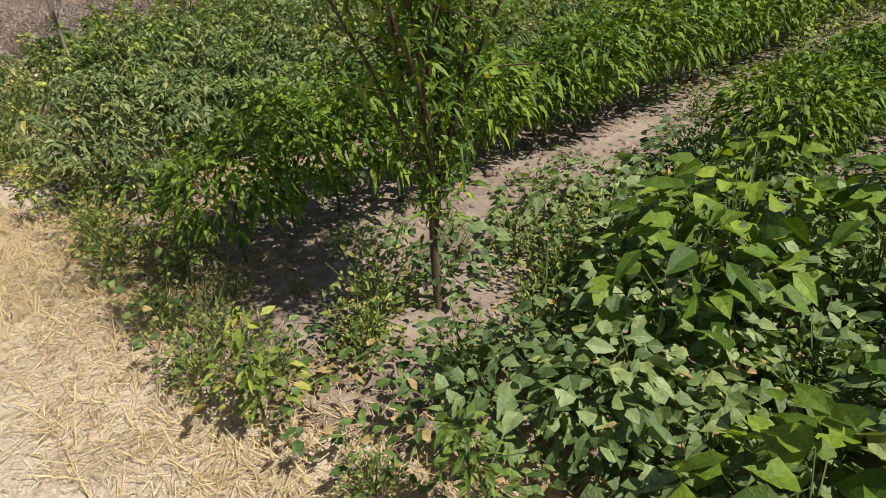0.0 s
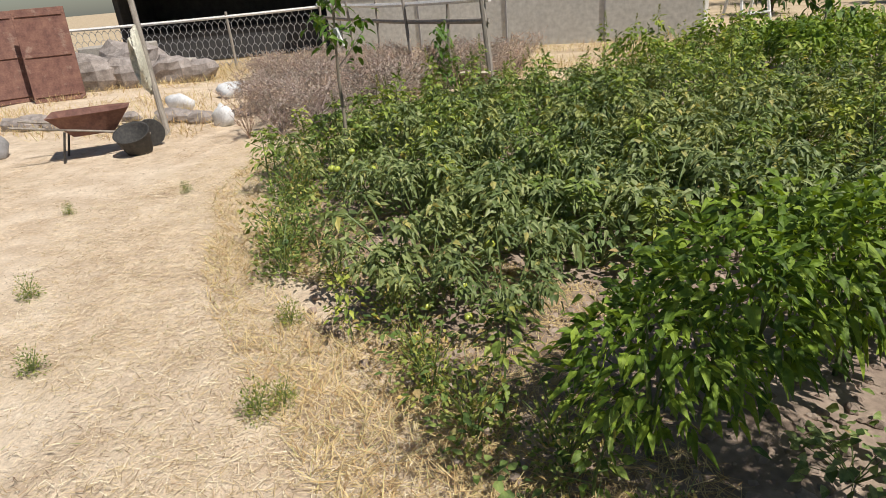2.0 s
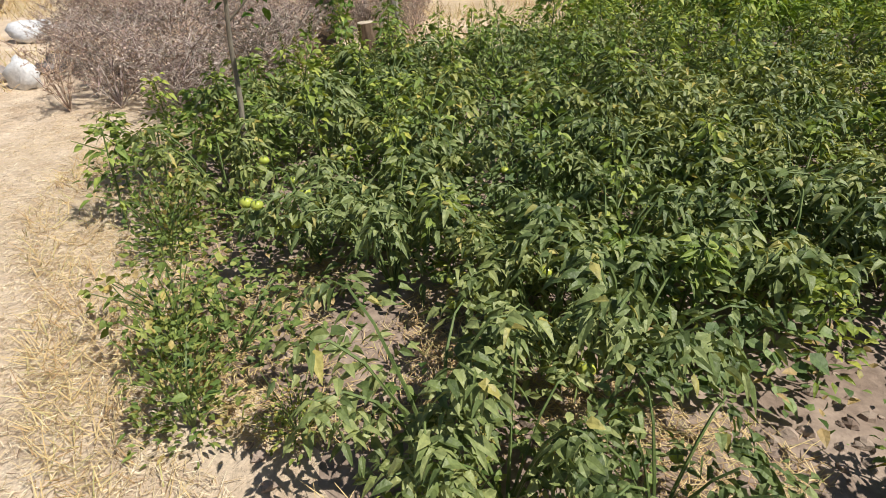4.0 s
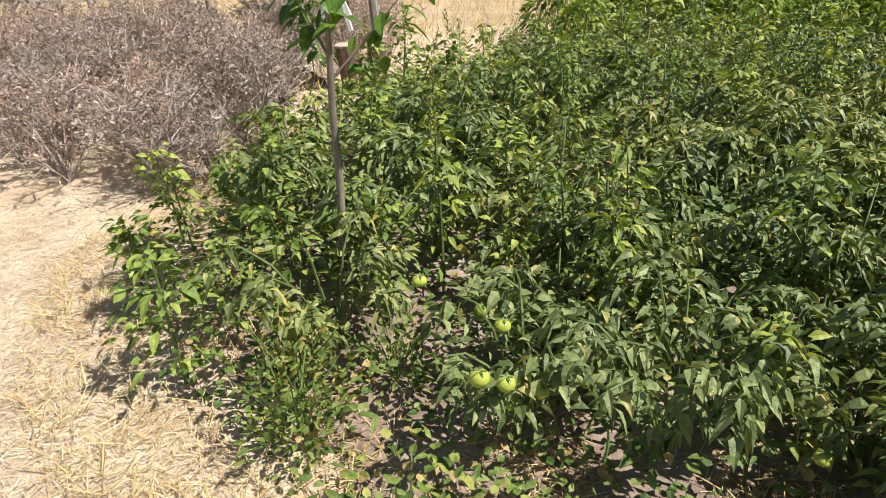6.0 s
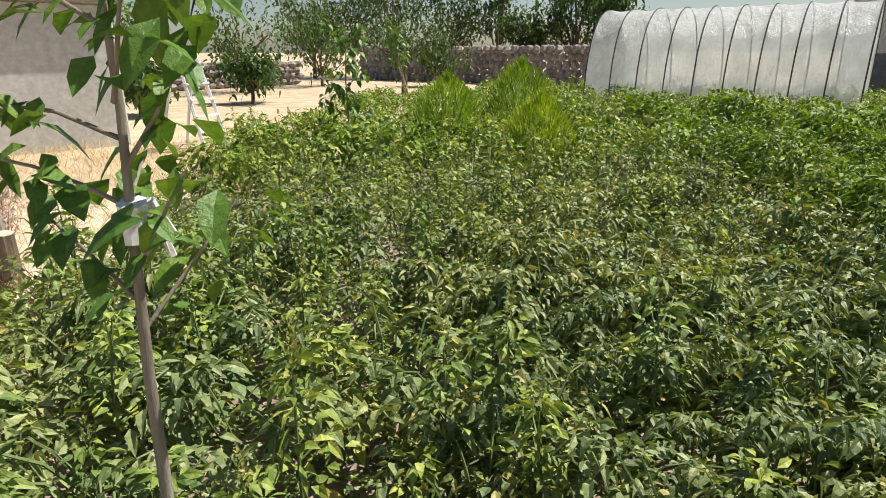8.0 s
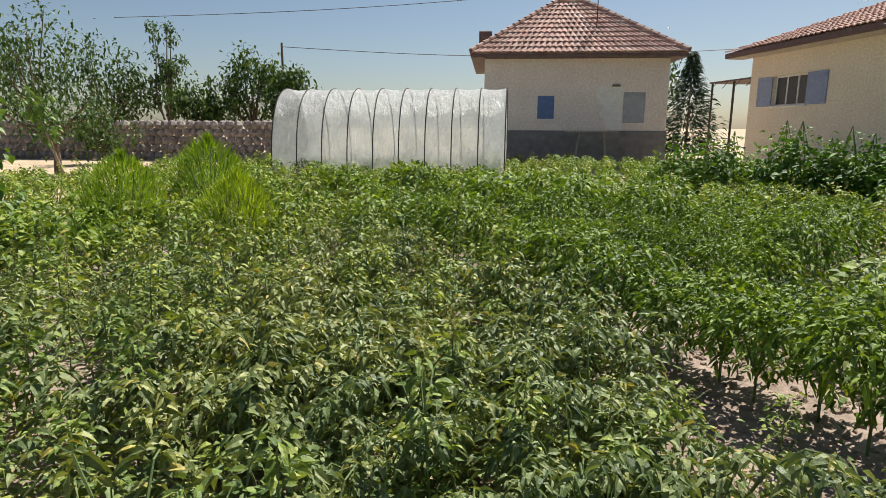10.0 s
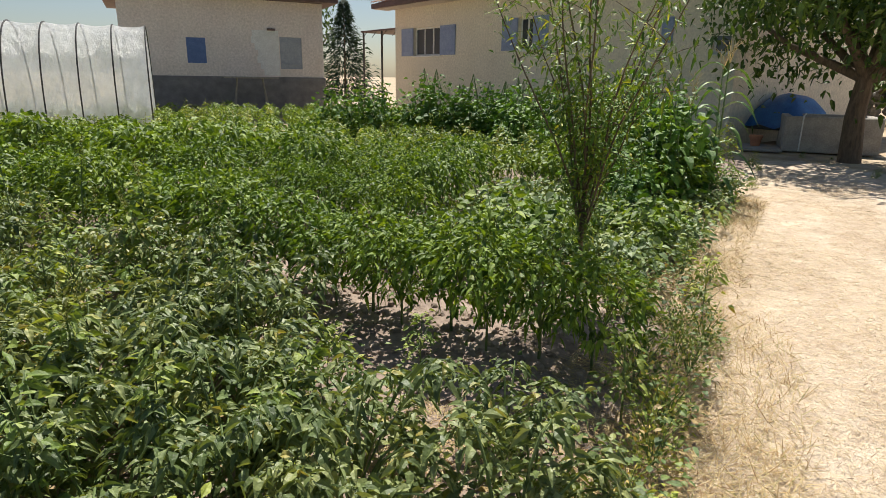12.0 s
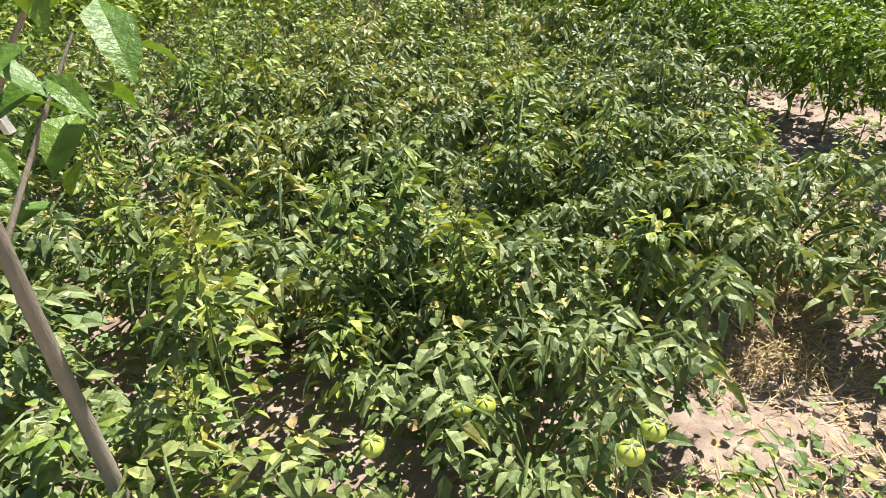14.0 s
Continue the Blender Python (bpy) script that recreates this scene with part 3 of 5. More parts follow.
def amaranth(seed, h=0.75, n=110, leaf=0.062, spike=True):
    g = np.random.default_rng(seed)
    st, fo, sp = Build(), Build(), Build()
    lx, ly = g.uniform(-.1, .1, 2)
    bend = lambda s: np.array([lx * s * s, ly * s * s, h * s])
    st.tube([bend(s) for s in (0, .3, .6, .85)], 0.007, 0.003, 4)
    P, D = [], []
    for k in range(n):
        s = g.uniform(0.12, 0.9) ** 0.8
        a = k * 2.4 + g.uniform(-.3, .3)
        out = g.uniform(.01, 0.19) * (1.15 - s)
        P.append(bend(s) + [math.cos(a) * out, math.sin(a) * out, out * .35])
        D.append([math.cos(a), math.sin(a), g.uniform(-.1, .7)])
    for k in range(6):
        s, a = 0.2 + 0.09 * k, k * 2.4
        st.tube([bend(s), bend(s) + [math.cos(a) * .13, math.sin(a) * .13, .09]], 0.004, 0.002, 3)
    fo.leaves(P, np.array(D) + g.normal(size=(n, 3)) * .2, UP + g.normal(size=(n, 3)) * .65, g.uniform(leaf * .5, leaf * 1.15, n), g.uniform(leaf * .28, leaf * .58, n), g.uniform(.2, .8, n), 0.25, (0.38, 1.0, 0.7, 0.7))
    extra = []
    if spike:
        m = 90
        s = g.uniform(0.80, 1.05, m)
        a = g.uniform(0, 6.28, m)
        r = 0.014 * (1.12 - s) / 0.3
        sp.leaves(np.array([bend(q) for q in s]) + np.c_[np.cos(a) * r, np.sin(a) * r, 0 * a], np.c_[np.cos(a), np.sin(a), np.full(m, .9)], np.tile(UP, (m, 1)), 0.017, 0.008, 0.0)
        extra = [("seed_spike", sp, M_SPIKE, "dense greenish seed spike")]
    return plant("amaranth_weed", "upright green weed with a seed spike" if spike else "upright leafy green weed", "weed", "tall weeds in the bed", st, fo, M_WEED, extra)


def broad(seed, h=0.36, n=120, leaf=0.078, mat=None):
    g = np.random.default_rng(seed)
    st, fo = Build(), Build()
    P, D = [], []
    for k in range(n):
        a, r = g.uniform(0, 6.28), 0.30 * math.sqrt(g.random())
        z = h * g.uniform(.35, 1.0) * (1.1 - r)
        P.append((math.cos(a) * r, math.sin(a) * r, z))
        D.append((math.cos(a), math.sin(a), g.uniform(-.15, .35)))
        if k < 16:
            st.tube([(0, 0, 0), (math.cos(a) * r * .6, math.sin(a) * r * .6, z * .7), P[-1]], 0.005, 0.002, 3)
    fo.leaves(P, np.array(D) + g.normal(size=(n, 3)) * .3, UP + g.normal(size=(n, 3)) * .55, g.uniform(leaf * .5, leaf * 1.15, n), g.uniform(leaf * .45, leaf * .85, n), g.uniform(.1, .5, n), 0.22, (0.28, 1.0, 0.62, 0.78))
    return plant("broadleaf_weed", "low pale-green plant with broad pointed leaves", "weed", "broad-leaved plants in the bed", st, fo, mat or M_BROAD)


def feathery(seed, h=0.4):
    g = np.random.default_rng(seed)
    st, fo = Build(), Build()
    n = 420
    for k in range(7):
        a = k * .9
        st.tube([(0, 0, 0), (math.cos(a) * .06, math.sin(a) * .06, h * .5), (math.cos(a) * .15, math.sin(a) * .15, h * g.uniform(.7, 1))], 0.005, 0.002, 3)
    u = unit(g, n)
    u[:, 2] = np.abs(u[:, 2])
    p = u * g.uniform(.3, 1, n)[:, None] * np.array([.2, .2, h])
    fo.leaves(p, u + g.normal(size=(n, 3)) * .5 + [0, 0, .5], UP + g.normal(size=(n, 3)) * .5, g.uniform(.022, .05, n), g.uniform(.010, .022, n), 0.3, 0.2)
    return plant("small_leaved_weed", "bushy grey-green weed with tiny narrow leaves", "weed", "small-leaved weeds at the bed's edge", st, fo, M_EDGEWEED)


def dry_weed(seed, h=0.55):
    g = np.random.default_rng(seed)
    st, fo = Build(), Build()
    ob = thing("dry_weed", "dry purplish-brown thistly weed, gone to seed", "weed", pose(0, 0, -80), "dry weeds by the fence")
    for k in range(13):
        a, r = g.uniform(0, 6.28), g.uniform(.08, .45)
        e = np.array([math.cos(a) * r, math.sin(a) * r, h * g.uniform(.3, 1)])
        m = e * [.35, .35, .6] + g.normal(size=3) * .03
        st.tube([(0, 0, 0), m, e], 0.005, 0.002, 3)
        for q in range(7):
            s = g.uniform(.3, .95)
            o = m + (e - m) * s if s > .5 else m * 2 * s
            t = o + np.array([g.uniform(-.14, .14), g.uniform(-.14, .14), g.uniform(-.02, .12)])
            st.tube([o, t], 0.003, 0.0015, 3)
            nn = 7
            fo.leaves(o + (t - o) * g.random((nn, 1)) + g.normal(size=(nn, 3)) * .01, g.normal(size=(nn, 3)) + [0, 0, .5], unit(g, nn), g.uniform(.012, .035, nn), g.uniform(.006, .014, nn), .1, .2)
    part("stem", st, M_DRYWEED, ob)
    part("foliage", fo, M_DRYWEED, ob)
    return ob


def kochia(seed, h=0.95, r=0.36, n=2600):
    g = np.random.default_rng(seed)
    ob = thing("broom_bush", "dense feathery lime-green bush, egg-shaped", "bush", pose(0, 0, -80), "lime-green bushes")
    st, fo = Build(), Build()
    for k in range(9):
        a = k * .7
        st.tube([(0, 0, 0), (math.cos(a) * r * .3, math.sin(a) * r * .3, h * .4), (math.cos(a) * r * .6, math.sin(a) * r * .6, h * .8)], 0.012, 0.004, 4)
    u = unit(g, n)
    z = (u[:, 2] + 1) / 2
    prof = np.sin(np.clip(z * .95 + .1, 0, 1) * math.pi) ** .55
    a = np.arctan2(u[:, 1], u[:, 0])
    rr = r * prof * g.uniform(.55, 1.05, n)
    p = np.c_[np.cos(a) * rr, np.sin(a) * rr, h * (.06 + .86 * z)]
    fo.leaves(p, np.c_[np.cos(a) * .35, np.sin(a) * .35, np.ones(n)] + g.normal(size=(n, 3)) * .22, unit(g, n), g.uniform(.07, .16, n), g.uniform(.006, .012, n), .05, .2)
    part("stem", st, M_STEM, ob)
    part("foliage", fo, M_LIME, ob)
    return ob


def vine(seed, h=1.5, r=0.55, n=420):
    g = np.random.default_rng(seed)
    ob = thing("climbing_bean", "tall tangled mass of climbing bean vines", "vine", pose(0, 0, -80), "bean vines before the houses")
    st, fo = Build(), Build()
    for k in range(4):
        a = k * 1.6
        st.tube([(math.cos(a) * r * .5, math.sin(a) * r * .5, 0), (math.cos(a) * r * .3, math.sin(a) * r * .3, h * .6), (0, 0, h)], .012, .006, 4)
    u = unit(g, n)
    u[:, 2] = np.abs(u[:, 2])
    p = u * g.uniform(.6, 1.06, n)[:, None] * np.array([r, r, h * .9]) + g.normal(size=(n, 3)) * .06
    p[:, 2] = np.maximum(p[:, 2], .05)
    fo.leaves(p, u + g.normal(size=(n, 3)) * .6, UP + u * .5 + g.normal(size=(n, 3)) * .3, g.uniform(.09, .19, n), g.uniform(.06, .12, n), g.uniform(.3, .8, n), .2, (0.28, 1.0, 0.62, 0.75))
    part("stem", st, M_STEM, ob)
    part("foliage", fo, M_HEDGE, ob)
    return ob


def corn(seed, h=1.5):
    g = np.random.default_rng(seed)
    ob = thing("corn_plant", "tall corn plant with arching strap leaves", "corn", pose(0, 0, -80), "corn at the bed's end")
    st, fo, ta = Build(), Build(), Build()
    st.tube([(0, 0, 0), (.01, .01, h * .5), (.02, 0, h * .95)], .014, .006, 6)
    for k in range(10):
        z, a = h * (.12 + .085 * k), k * 3.14 + g.uniform(-.5, .5)
        ln = g.uniform(.4, .62)
        rows = []
        for s in np.linspace(0, 1, 7):
            c = np.array([math.cos(a) * ln * s * .8, math.sin(a) * ln * s * .8, z + ln * (.85 * s - 1.15 * s * s)])
            w = .034 * math.sin(math.pi * min(1, s * .82 + .16))
            rows += [c + np.array([-math.sin(a), math.cos(a), .25]) * w, c, c - np.array([-math.sin(a), math.cos(a), -.25]) * w]
        fo.add(rows, [(i * 3 + j, i * 3 + j + 1, i * 3 + j + 4, i * 3 + j + 3) for i in range(6) for j in range(2)])
    for k in range(7):
        a = k * .9
        ta.tube([(.02, 0, h * .93), (.02 + math.cos(a) * .05, math.sin(a) * .05, h * 1.04), (.02 + math.cos(a) * .12, math.sin(a) * .12, h * 1.08)], .004, .002, 3)
    part("stalk", st, M_STEM, ob)
    part("leaves", fo, M_CORN, ob)
    part("tassel", ta, M_DRYGRASS, ob)
    return ob


def put(kind, x, y, scale=1.0, z=0.0, lean=0.0):
    ob = copy_thing(kind, pose(x, y, z, random.uniform(-lean, lean), random.uniform(-lean, lean), random.uniform(0, 360)))
    ob.scale = (scale * random.uniform(.93, 1.07), scale * random.uniform(.93, 1.07), scale)
    return ob


FAR = {}


def put_far(kind, x, y, scale=1.0):
    """Notes a plant of a far, uncountable stand, to be joined with its like."""
    m = pose(x, y, 0, random.uniform(-5, 5), random.uniform(-5, 5), random.uniform(0, 360)) @ Matrix.Scale(scale, 4)
    for c in kind.children:
        FAR.setdefault((kind.name.split(".")[0], c.name.split(".")[0], c.data.materials[0].name), []).append((c.data, m))


def joined(name, items, mat):
    """One mesh out of many placed copies."""
    V, I, T, base = [], [], [], 0
    for me, m in items:
        v = np.empty(len(me.vertices) * 3, np.float32)
        me.vertices.foreach_get("co", v)
        mm = np.array(m)
        V.append(v.reshape(-1, 3) @ mm[:3, :3].T + mm[:3, 3])
        li, lt = np.empty(len(me.loops), np.int32), np.empty(len(me.polygons), np.int32)
        me.loops.foreach_get("vertex_index", li)
        me.polygons.foreach_get("loop_total", lt)
        I.append(li + base)
        T.append(lt)
        base += len(me.vertices)
    V, I, T = np.concatenate(V).astype(np.float32), np.concatenate(I), np.concatenate(T)
    me = bpy.data.meshes.new(name)
    me.vertices.add(len(V))
    me.vertices.foreach_set("co", V.ravel())
    me.loops.add(len(I))
    me.loops.foreach_set("vertex_index", I)
    me.polygons.add(len(T))
    me.polygons.foreach_set("loop_start", np.r_[0, np.cumsum(T)[:-1]].astype(np.int32))
    me.update(calc_edges=True)
    me.validate()
    me.materials.append(mat)
    return me


random.seed(5)
PEPPERS = [pepper(s) for s in (1, 2, 3, 4)]
PEPPERS_FAR = [pepper(s, 0.66, 210, 0.10) for s in (11, 12, 13)]
TOMATOES = [tomato(s, fruit=f) for s, f in ((21, 0), (22, 2), (23, 0), (24, 3), (25, 0))]
AMARANTHS = [amaranth(s, h) for s, h in ((31, .72), (32, .85), (33, .62))] + [amaranth(s, h, 100, .064, False) for s, h in ((34, .5), (35, .58))]
AMARANTHS_FAR = [amaranth(s, h, 60, .095, k) for s, h, k in ((36, .85, True), (37, .7, False), (38, .75, False))]
BROADS = [broad(s) for s in (41, 42, 43)]
BIGLEAVES = [broad(s, .62, 90, .125, M_PEPPER) for s in (46, 47)]
for ob in BIGLEAVES:
    tagged(ob, "tall leafy plant with large bright-green pointed leaves")
EDGERS = [broad(s, .38, 210, .043, M_EDGEWEED) for s in (44, 45)]
SMALLS = [feathery(s) for s in (51, 52, 53)]
DRYS = [dry_weed(s) for s in (61, 62, 63)]
BUSHES = [kochia(71), kochia(72, 1.05, .42)]
VINES = [vine(s) for s in (81, 82, 83)]
CORNS = [corn(s) for s in (91, 92)]
SOURCES = PEPPERS + PEPPERS_FAR + TOMATOES + AMARANTHS + AMARANTHS_FAR + BROADS + EDGERS + BIGLEAVES + SMALLS + DRYS + BUSHES + VINES + CORNS

count = 0
step = 0.33
gx = -4.6
while gx < 18:
    gy = -4.8
    while gy < 17.5:
        d0 = math.hypot(gx + 2.2, gy - 3.6)
        st = 0.27 if d0 < 4.5 else (0.38 if d0 < 8 else 0.62)
        x, y = gx + random.uniform(-.12, .12), gy + random.uniform(-.12, .12)
        gy += st
        if d0 > 8 and (int((gx + 5) / 0.33) % 2):
            continue
        e = edge_gap(x, y)
        if not inside(x, y, BED):
            if e < 0.2 and y < 9 and x < 4 and random.random() < 0.22:
                put(random.choice(SMALLS), x, y, random.uniform(.3, .6))
            continue
        if min(math.hypot(x + 3.12, y - 4.55), math.hypot(x + 2.05, y - 4.0), math.hypot(x + 3.08, y - 4.98), math.hypot(x + 2.9, y - 4.85), math.hypot(x + 1.9, y - 4.2)) < .24:
            continue
        if bare(x, y) > 0:
            if random.random() < 0.2:
                put(random.choice(SMALLS + AMARANTHS[2:3]), x, y, random.uniform(.35, .6))
            continue
        a, o = row_ao(x, y)
        far = d0 > 6
        if e < 0.42:
            if y > 5.15 and x < -3.3:
                put(random.choice(AMARANTHS[3:] * 2 + BROADS[:1] + SMALLS), x, y, random.uniform(.8, 1.1))
            elif x > -0.6 and e > .1:
                put(random.choice(BROADS), x, y, random.uniform(.7, 1.0))
            elif y > 3.5 and x < -2.9:
                put(random.choice(SMALLS + EDGERS * 3), x, y, random.uniform(.75, 1.1))
            elif random.random() < 0.8:
                put(random.choice(SMALLS * 3 + EDGERS[:1] + AMARANTHS[3:]), x, y, random.uniform(.5, .95))
            continue
        if math.hypot(x + 0.09, y - 2.38) < 0.22:
            continue
        if a > -1.3 and -0.8 < o < 0.85 and a < 9:
            if abs(o) < 0.36:
                continue
            if o < 0:
                if a > 3:
                    put_far(random.choice(AMARANTHS_FAR[1:]), x, y, random.uniform(.5, .8))
                elif random.random() < 0.5:
                    put(random.choice(SMALLS + SMALLS + BROADS), x, y, random.uniform(.3, .6))
                continue
            if a < 1.1 and o < .36 + .5 * (1.1 - a):
                if random.random() < 0.16:
                    put(random.choice(AMARANTHS[2:]), x, y, random.uniform(.5, .8))
                continue
        if o < -0.8 and a > 1.2 and a < 9:
            if -3.3 < o:
                continue
        if a < -1.3 and o < 0.7 and o > -0.9:
            if random.random() < .45:
                put(random.choice(SMALLS + EDGERS[:1]), x, y, random.uniform(.35, .7))
            continue
        if o <= -0.8:
            if far:
                put_far(random.choice(PEPPERS_FAR + AMARANTHS_FAR), x, y, random.uniform(.8, 1.05))
            else:
                put(random.choice(BROADS + BROADS + SMALLS), x, y, random.uniform(.75, 1.1))
            continue
        if far:
            put_far(random.choice(AMARANTHS_FAR * 2 + PEPPERS_FAR * (3 if a > 5 else 1)), x, y, random.uniform(.75, 1.2))
        elif a < 1.6 and o < 2.6:
            put(random.choice(TOMATOES * 3 + AMARANTHS + BROADS), x, y, random.uniform(.85, 1.12), 0, 6)
        else:
            put(random.choice(TOMATOES + AMARANTHS * 3 + SMALLS[:1] + BROADS[:1]), x, y, random.uniform(.82, 1.22), 0, 6)
    gx += step

# the pepper rows
for o, a0, a1 in ((0.0, -1.15, 9.0), (-1.35, 1.1, 9.5), (-2.25, 1.3, 9.0), (-3.1, 1.6, 8.0)):
    a = a0
    while a < a1:
        x, y = row_xy(a, o + random.uniform(-.07, .07))
        if inside(x, y, BED) and edge_gap(x, y) > 0.3:
            (put if a < 4.5 else put_far)(random.choice(PEPPERS if a < 4.5 else PEPPERS_FAR), x, y, random.uniform(1.0, 1.32) * (1.0 + 0.45 * lump(x, y, 1.4)))
        a += random.uniform(.27, .34)
for i in range(26):
    u = i / 25
    x, y = 10.8 - 3.9 * u + random.uniform(-.3, .3), 3.2 - 5.6 * u + random.uniform(-.3, .3)
    put(random.choice(VINES), x, y, random.uniform(.75, 1.15))
for i in range(14):
    x, y = random.uniform(5.5, 9.5), random.uniform(-2.8, 0.5)
    put(random.choice(VINES), x, y, random.uniform(.65, 1.0))
for x, y, s in ((3.4, -1.0, .95), (3.1, -0.75, .85), (3.75, -1.3, 1.02), (4.1, -1.0, .9)):
    put(random.choice(CORNS), x, y, s)
for x, y, s, kk in ((2.1, 8.5, 1.15, 0), (3.95, 10.2, 1.38, 1), (2.5, 10.4, 1.2, 1)):
    put(BUSHES[kk], x, y, s)
for i in range(420):
    x, y = random.uniform(-9.0, -3.0), random.uniform(6.8, 11.6)
    if inside(x, y, BED) or edge_gap(x, y) < .12 or x < -5.6 - (y - 7.0) * .55 or math.hypot(x + 3.35, y - 8.9) < .75 or (x > -3.9 and 8.0 < y < 9.6):
        continue
    put(random.choice(DRYS), x, y, random.uniform(.7, 1.25))
for x, y, s in ((3.3, -0.7, 1.1), (2.8, -0.2, 1.0), (3.7, -0.4, 1.2), (2.2, .5, .6), (2.7, .7, .7), (1.7, 1.0, .5), (3.3, .4, .75), (4.4, -.6, 1.1), (4.9, -1.4, 1.1)):
    put(random.choice(VINES), x, y, s)
for x, y, s in ((3.0, -1.15, 1.25), (3.35, -1.4, 1.2)):
    put(random.choice(CORNS), x, y, s)
for x, y, k in ((-4.49, 3.33, .42), (-3.74, 2.73, .38), (-2.48, 2.69, .45), (-2.42, 2.78, .35), (-5.6, 4.6, .3), (-4.9, 5.2, .3)):
    put(random.choice(SMALLS), x, y, k)
for x, y, k in ((.78, 2.15, 1.0), (1.12, 2.55, 1.0), (1.5, 2.25, 1.0), (.8, 1.25, .85), (1.02, 1.0, .9), (1.3, 1.45, .8)):
    put(random.choice(BIGLEAVES), x, y, k)
for i in range(46):
    x, y = random.uniform(-.5, 8.0), random.uniform(-7.0, 0.5)
    if not inside(x, y, BED) and (1.1 < edge_gap(x, y) < 4.5 or edge_gap(x, y) < .25):
        put(random.choice(SMALLS), x, y, random.uniform(.22, .55))
laden = [tomato(26, fruit=2, spots=((-.20, -.22, .42), (-.14, -.26, .43))), tomato(27, fruit=2, spots=((-.17, -.18, .24), (-.11, -.2, .22))),
         tomato(28, fruit=1, spots=((-.32, -.2, .36), (-.26, -.24, .32), (-.5, -.06, .40)))]
for ob, x, y in ((laden[0], -2.9, 4.85), (laden[1], -1.9, 4.2), (laden[2], -2.7, 5.2)):
    ob.matrix_basis = pose(x, y, 0)
    tagged(ob, "sprawling tomato plant bearing unripe yellow-green tomatoes")
bb = Build()
n = 26000
pts = scatter(n, -4.4, 4, -1.2, 9, lambda x, y: inside(x, y, BED) and lump(x, y, 1.3) > -0.35 and bare(x, y) < .2 and (rng.random() < .07 or not in_gap(*row_ao(x, y))))
bb.leaves(np.c_[pts, rng.uniform(.02, .24, n)], np.c_[rng.normal(size=(n, 2)), rng.uniform(0, .5, n)], UP + rng.normal(size=(n, 3)) * .3, rng.uniform(.025, .065, n), rng.uniform(.014, .036, n), .3, .2)
solid("ground_weeds", bb, M_LITTER, "small green and yellowing leaves close to the soil", "weed", "stuff")

FAR_LABEL = {"pepper_plant": ("pepper_rows_far", "distant rows of bright-green pepper plants", "pepper plants"), "amaranth_weed": ("weeds_far", "distant stand of tall green weeds between the rows", "weeds")}
for (kn, pn, mn), items in FAR.items():
    nm, lb, cat = FAR_LABEL[kn]
    tagged(new(nm, joined(nm, items, bpy.data.materials[mn])), lb, cat, "", "stuff")

for src in SOURCES:
    for o in (*src.children_recursive, src):
        bpy.data.objects.remove(o)

# ---------------------------------------------------------------- young trees in the bed
def limb(b, p, d, length, r, g, bend=0.15, seg=4, sides=6):
    pts, q, v = [np.array(p, float)], np.array(p, float), np.array(d, float)
    for _ in range(seg):
        v = v + g.normal(size=3) * bend
        v /= np.linalg.norm(v)
        q = q + v * length / seg
        pts.append(q)
    b.tube(pts, r, r * .45, sides)
    return pts


g = np.random.default_rng(101)
wil = thing("willow_sapling", "slender many-stemmed willow sapling with narrow leaves", "sapling", pose(-0.09, 2.38, 0))
tb, lb = Build(), Build()
tb.tube([(0, 0, -.05), (0.0, .01, .3), (.015, 0, .62), (.02, .01, .9)], .019, .014, 8)
P, D = [], []
for k in range(15):
    a = k * 2.4
    z0 = g.uniform(.42, 1.0)
    pts = limb(tb, (.015, .005, z0), (math.cos(a) * .24, math.sin(a) * .24, 1), g.uniform(.8, 1.85), .009, g, .09, 6, 5)
    for i in range(1, len(pts)):
        for _ in range(30):
            s = g.random()
            P.append(pts[i - 1] * (1 - s) + pts[i] * s + g.normal(size=3) * .05)
            D.append(g.normal(size=3) * .7 + [0, 0, .35])
        if i > 1 and g.random() < .8:
            tw = limb(tb, pts[i], g.normal(size=3) * [1, 1, .4] + [0, 0, .6], g.uniform(.18, .42), .004, g, .12, 3, 4)
            for q in tw:
                for _ in range(5):
                    P.append(q + g.normal(size=3) * .03)
                    D.append(g.normal(size=3) + [0, 0, .2])
n = len(P)
lb.leaves(P, D, UP + g.normal(size=(n, 3)) * .4, g.uniform(.045, .095, n), g.uniform(.011, .02, n), g.uniform(.1, .6, n), .2, (.35, 1, .7, .7))
part("trunk", tb, M_DARKBARK, wil, "thin dark forked trunk", True)
part("crown", lb, M_WILLOW, wil)


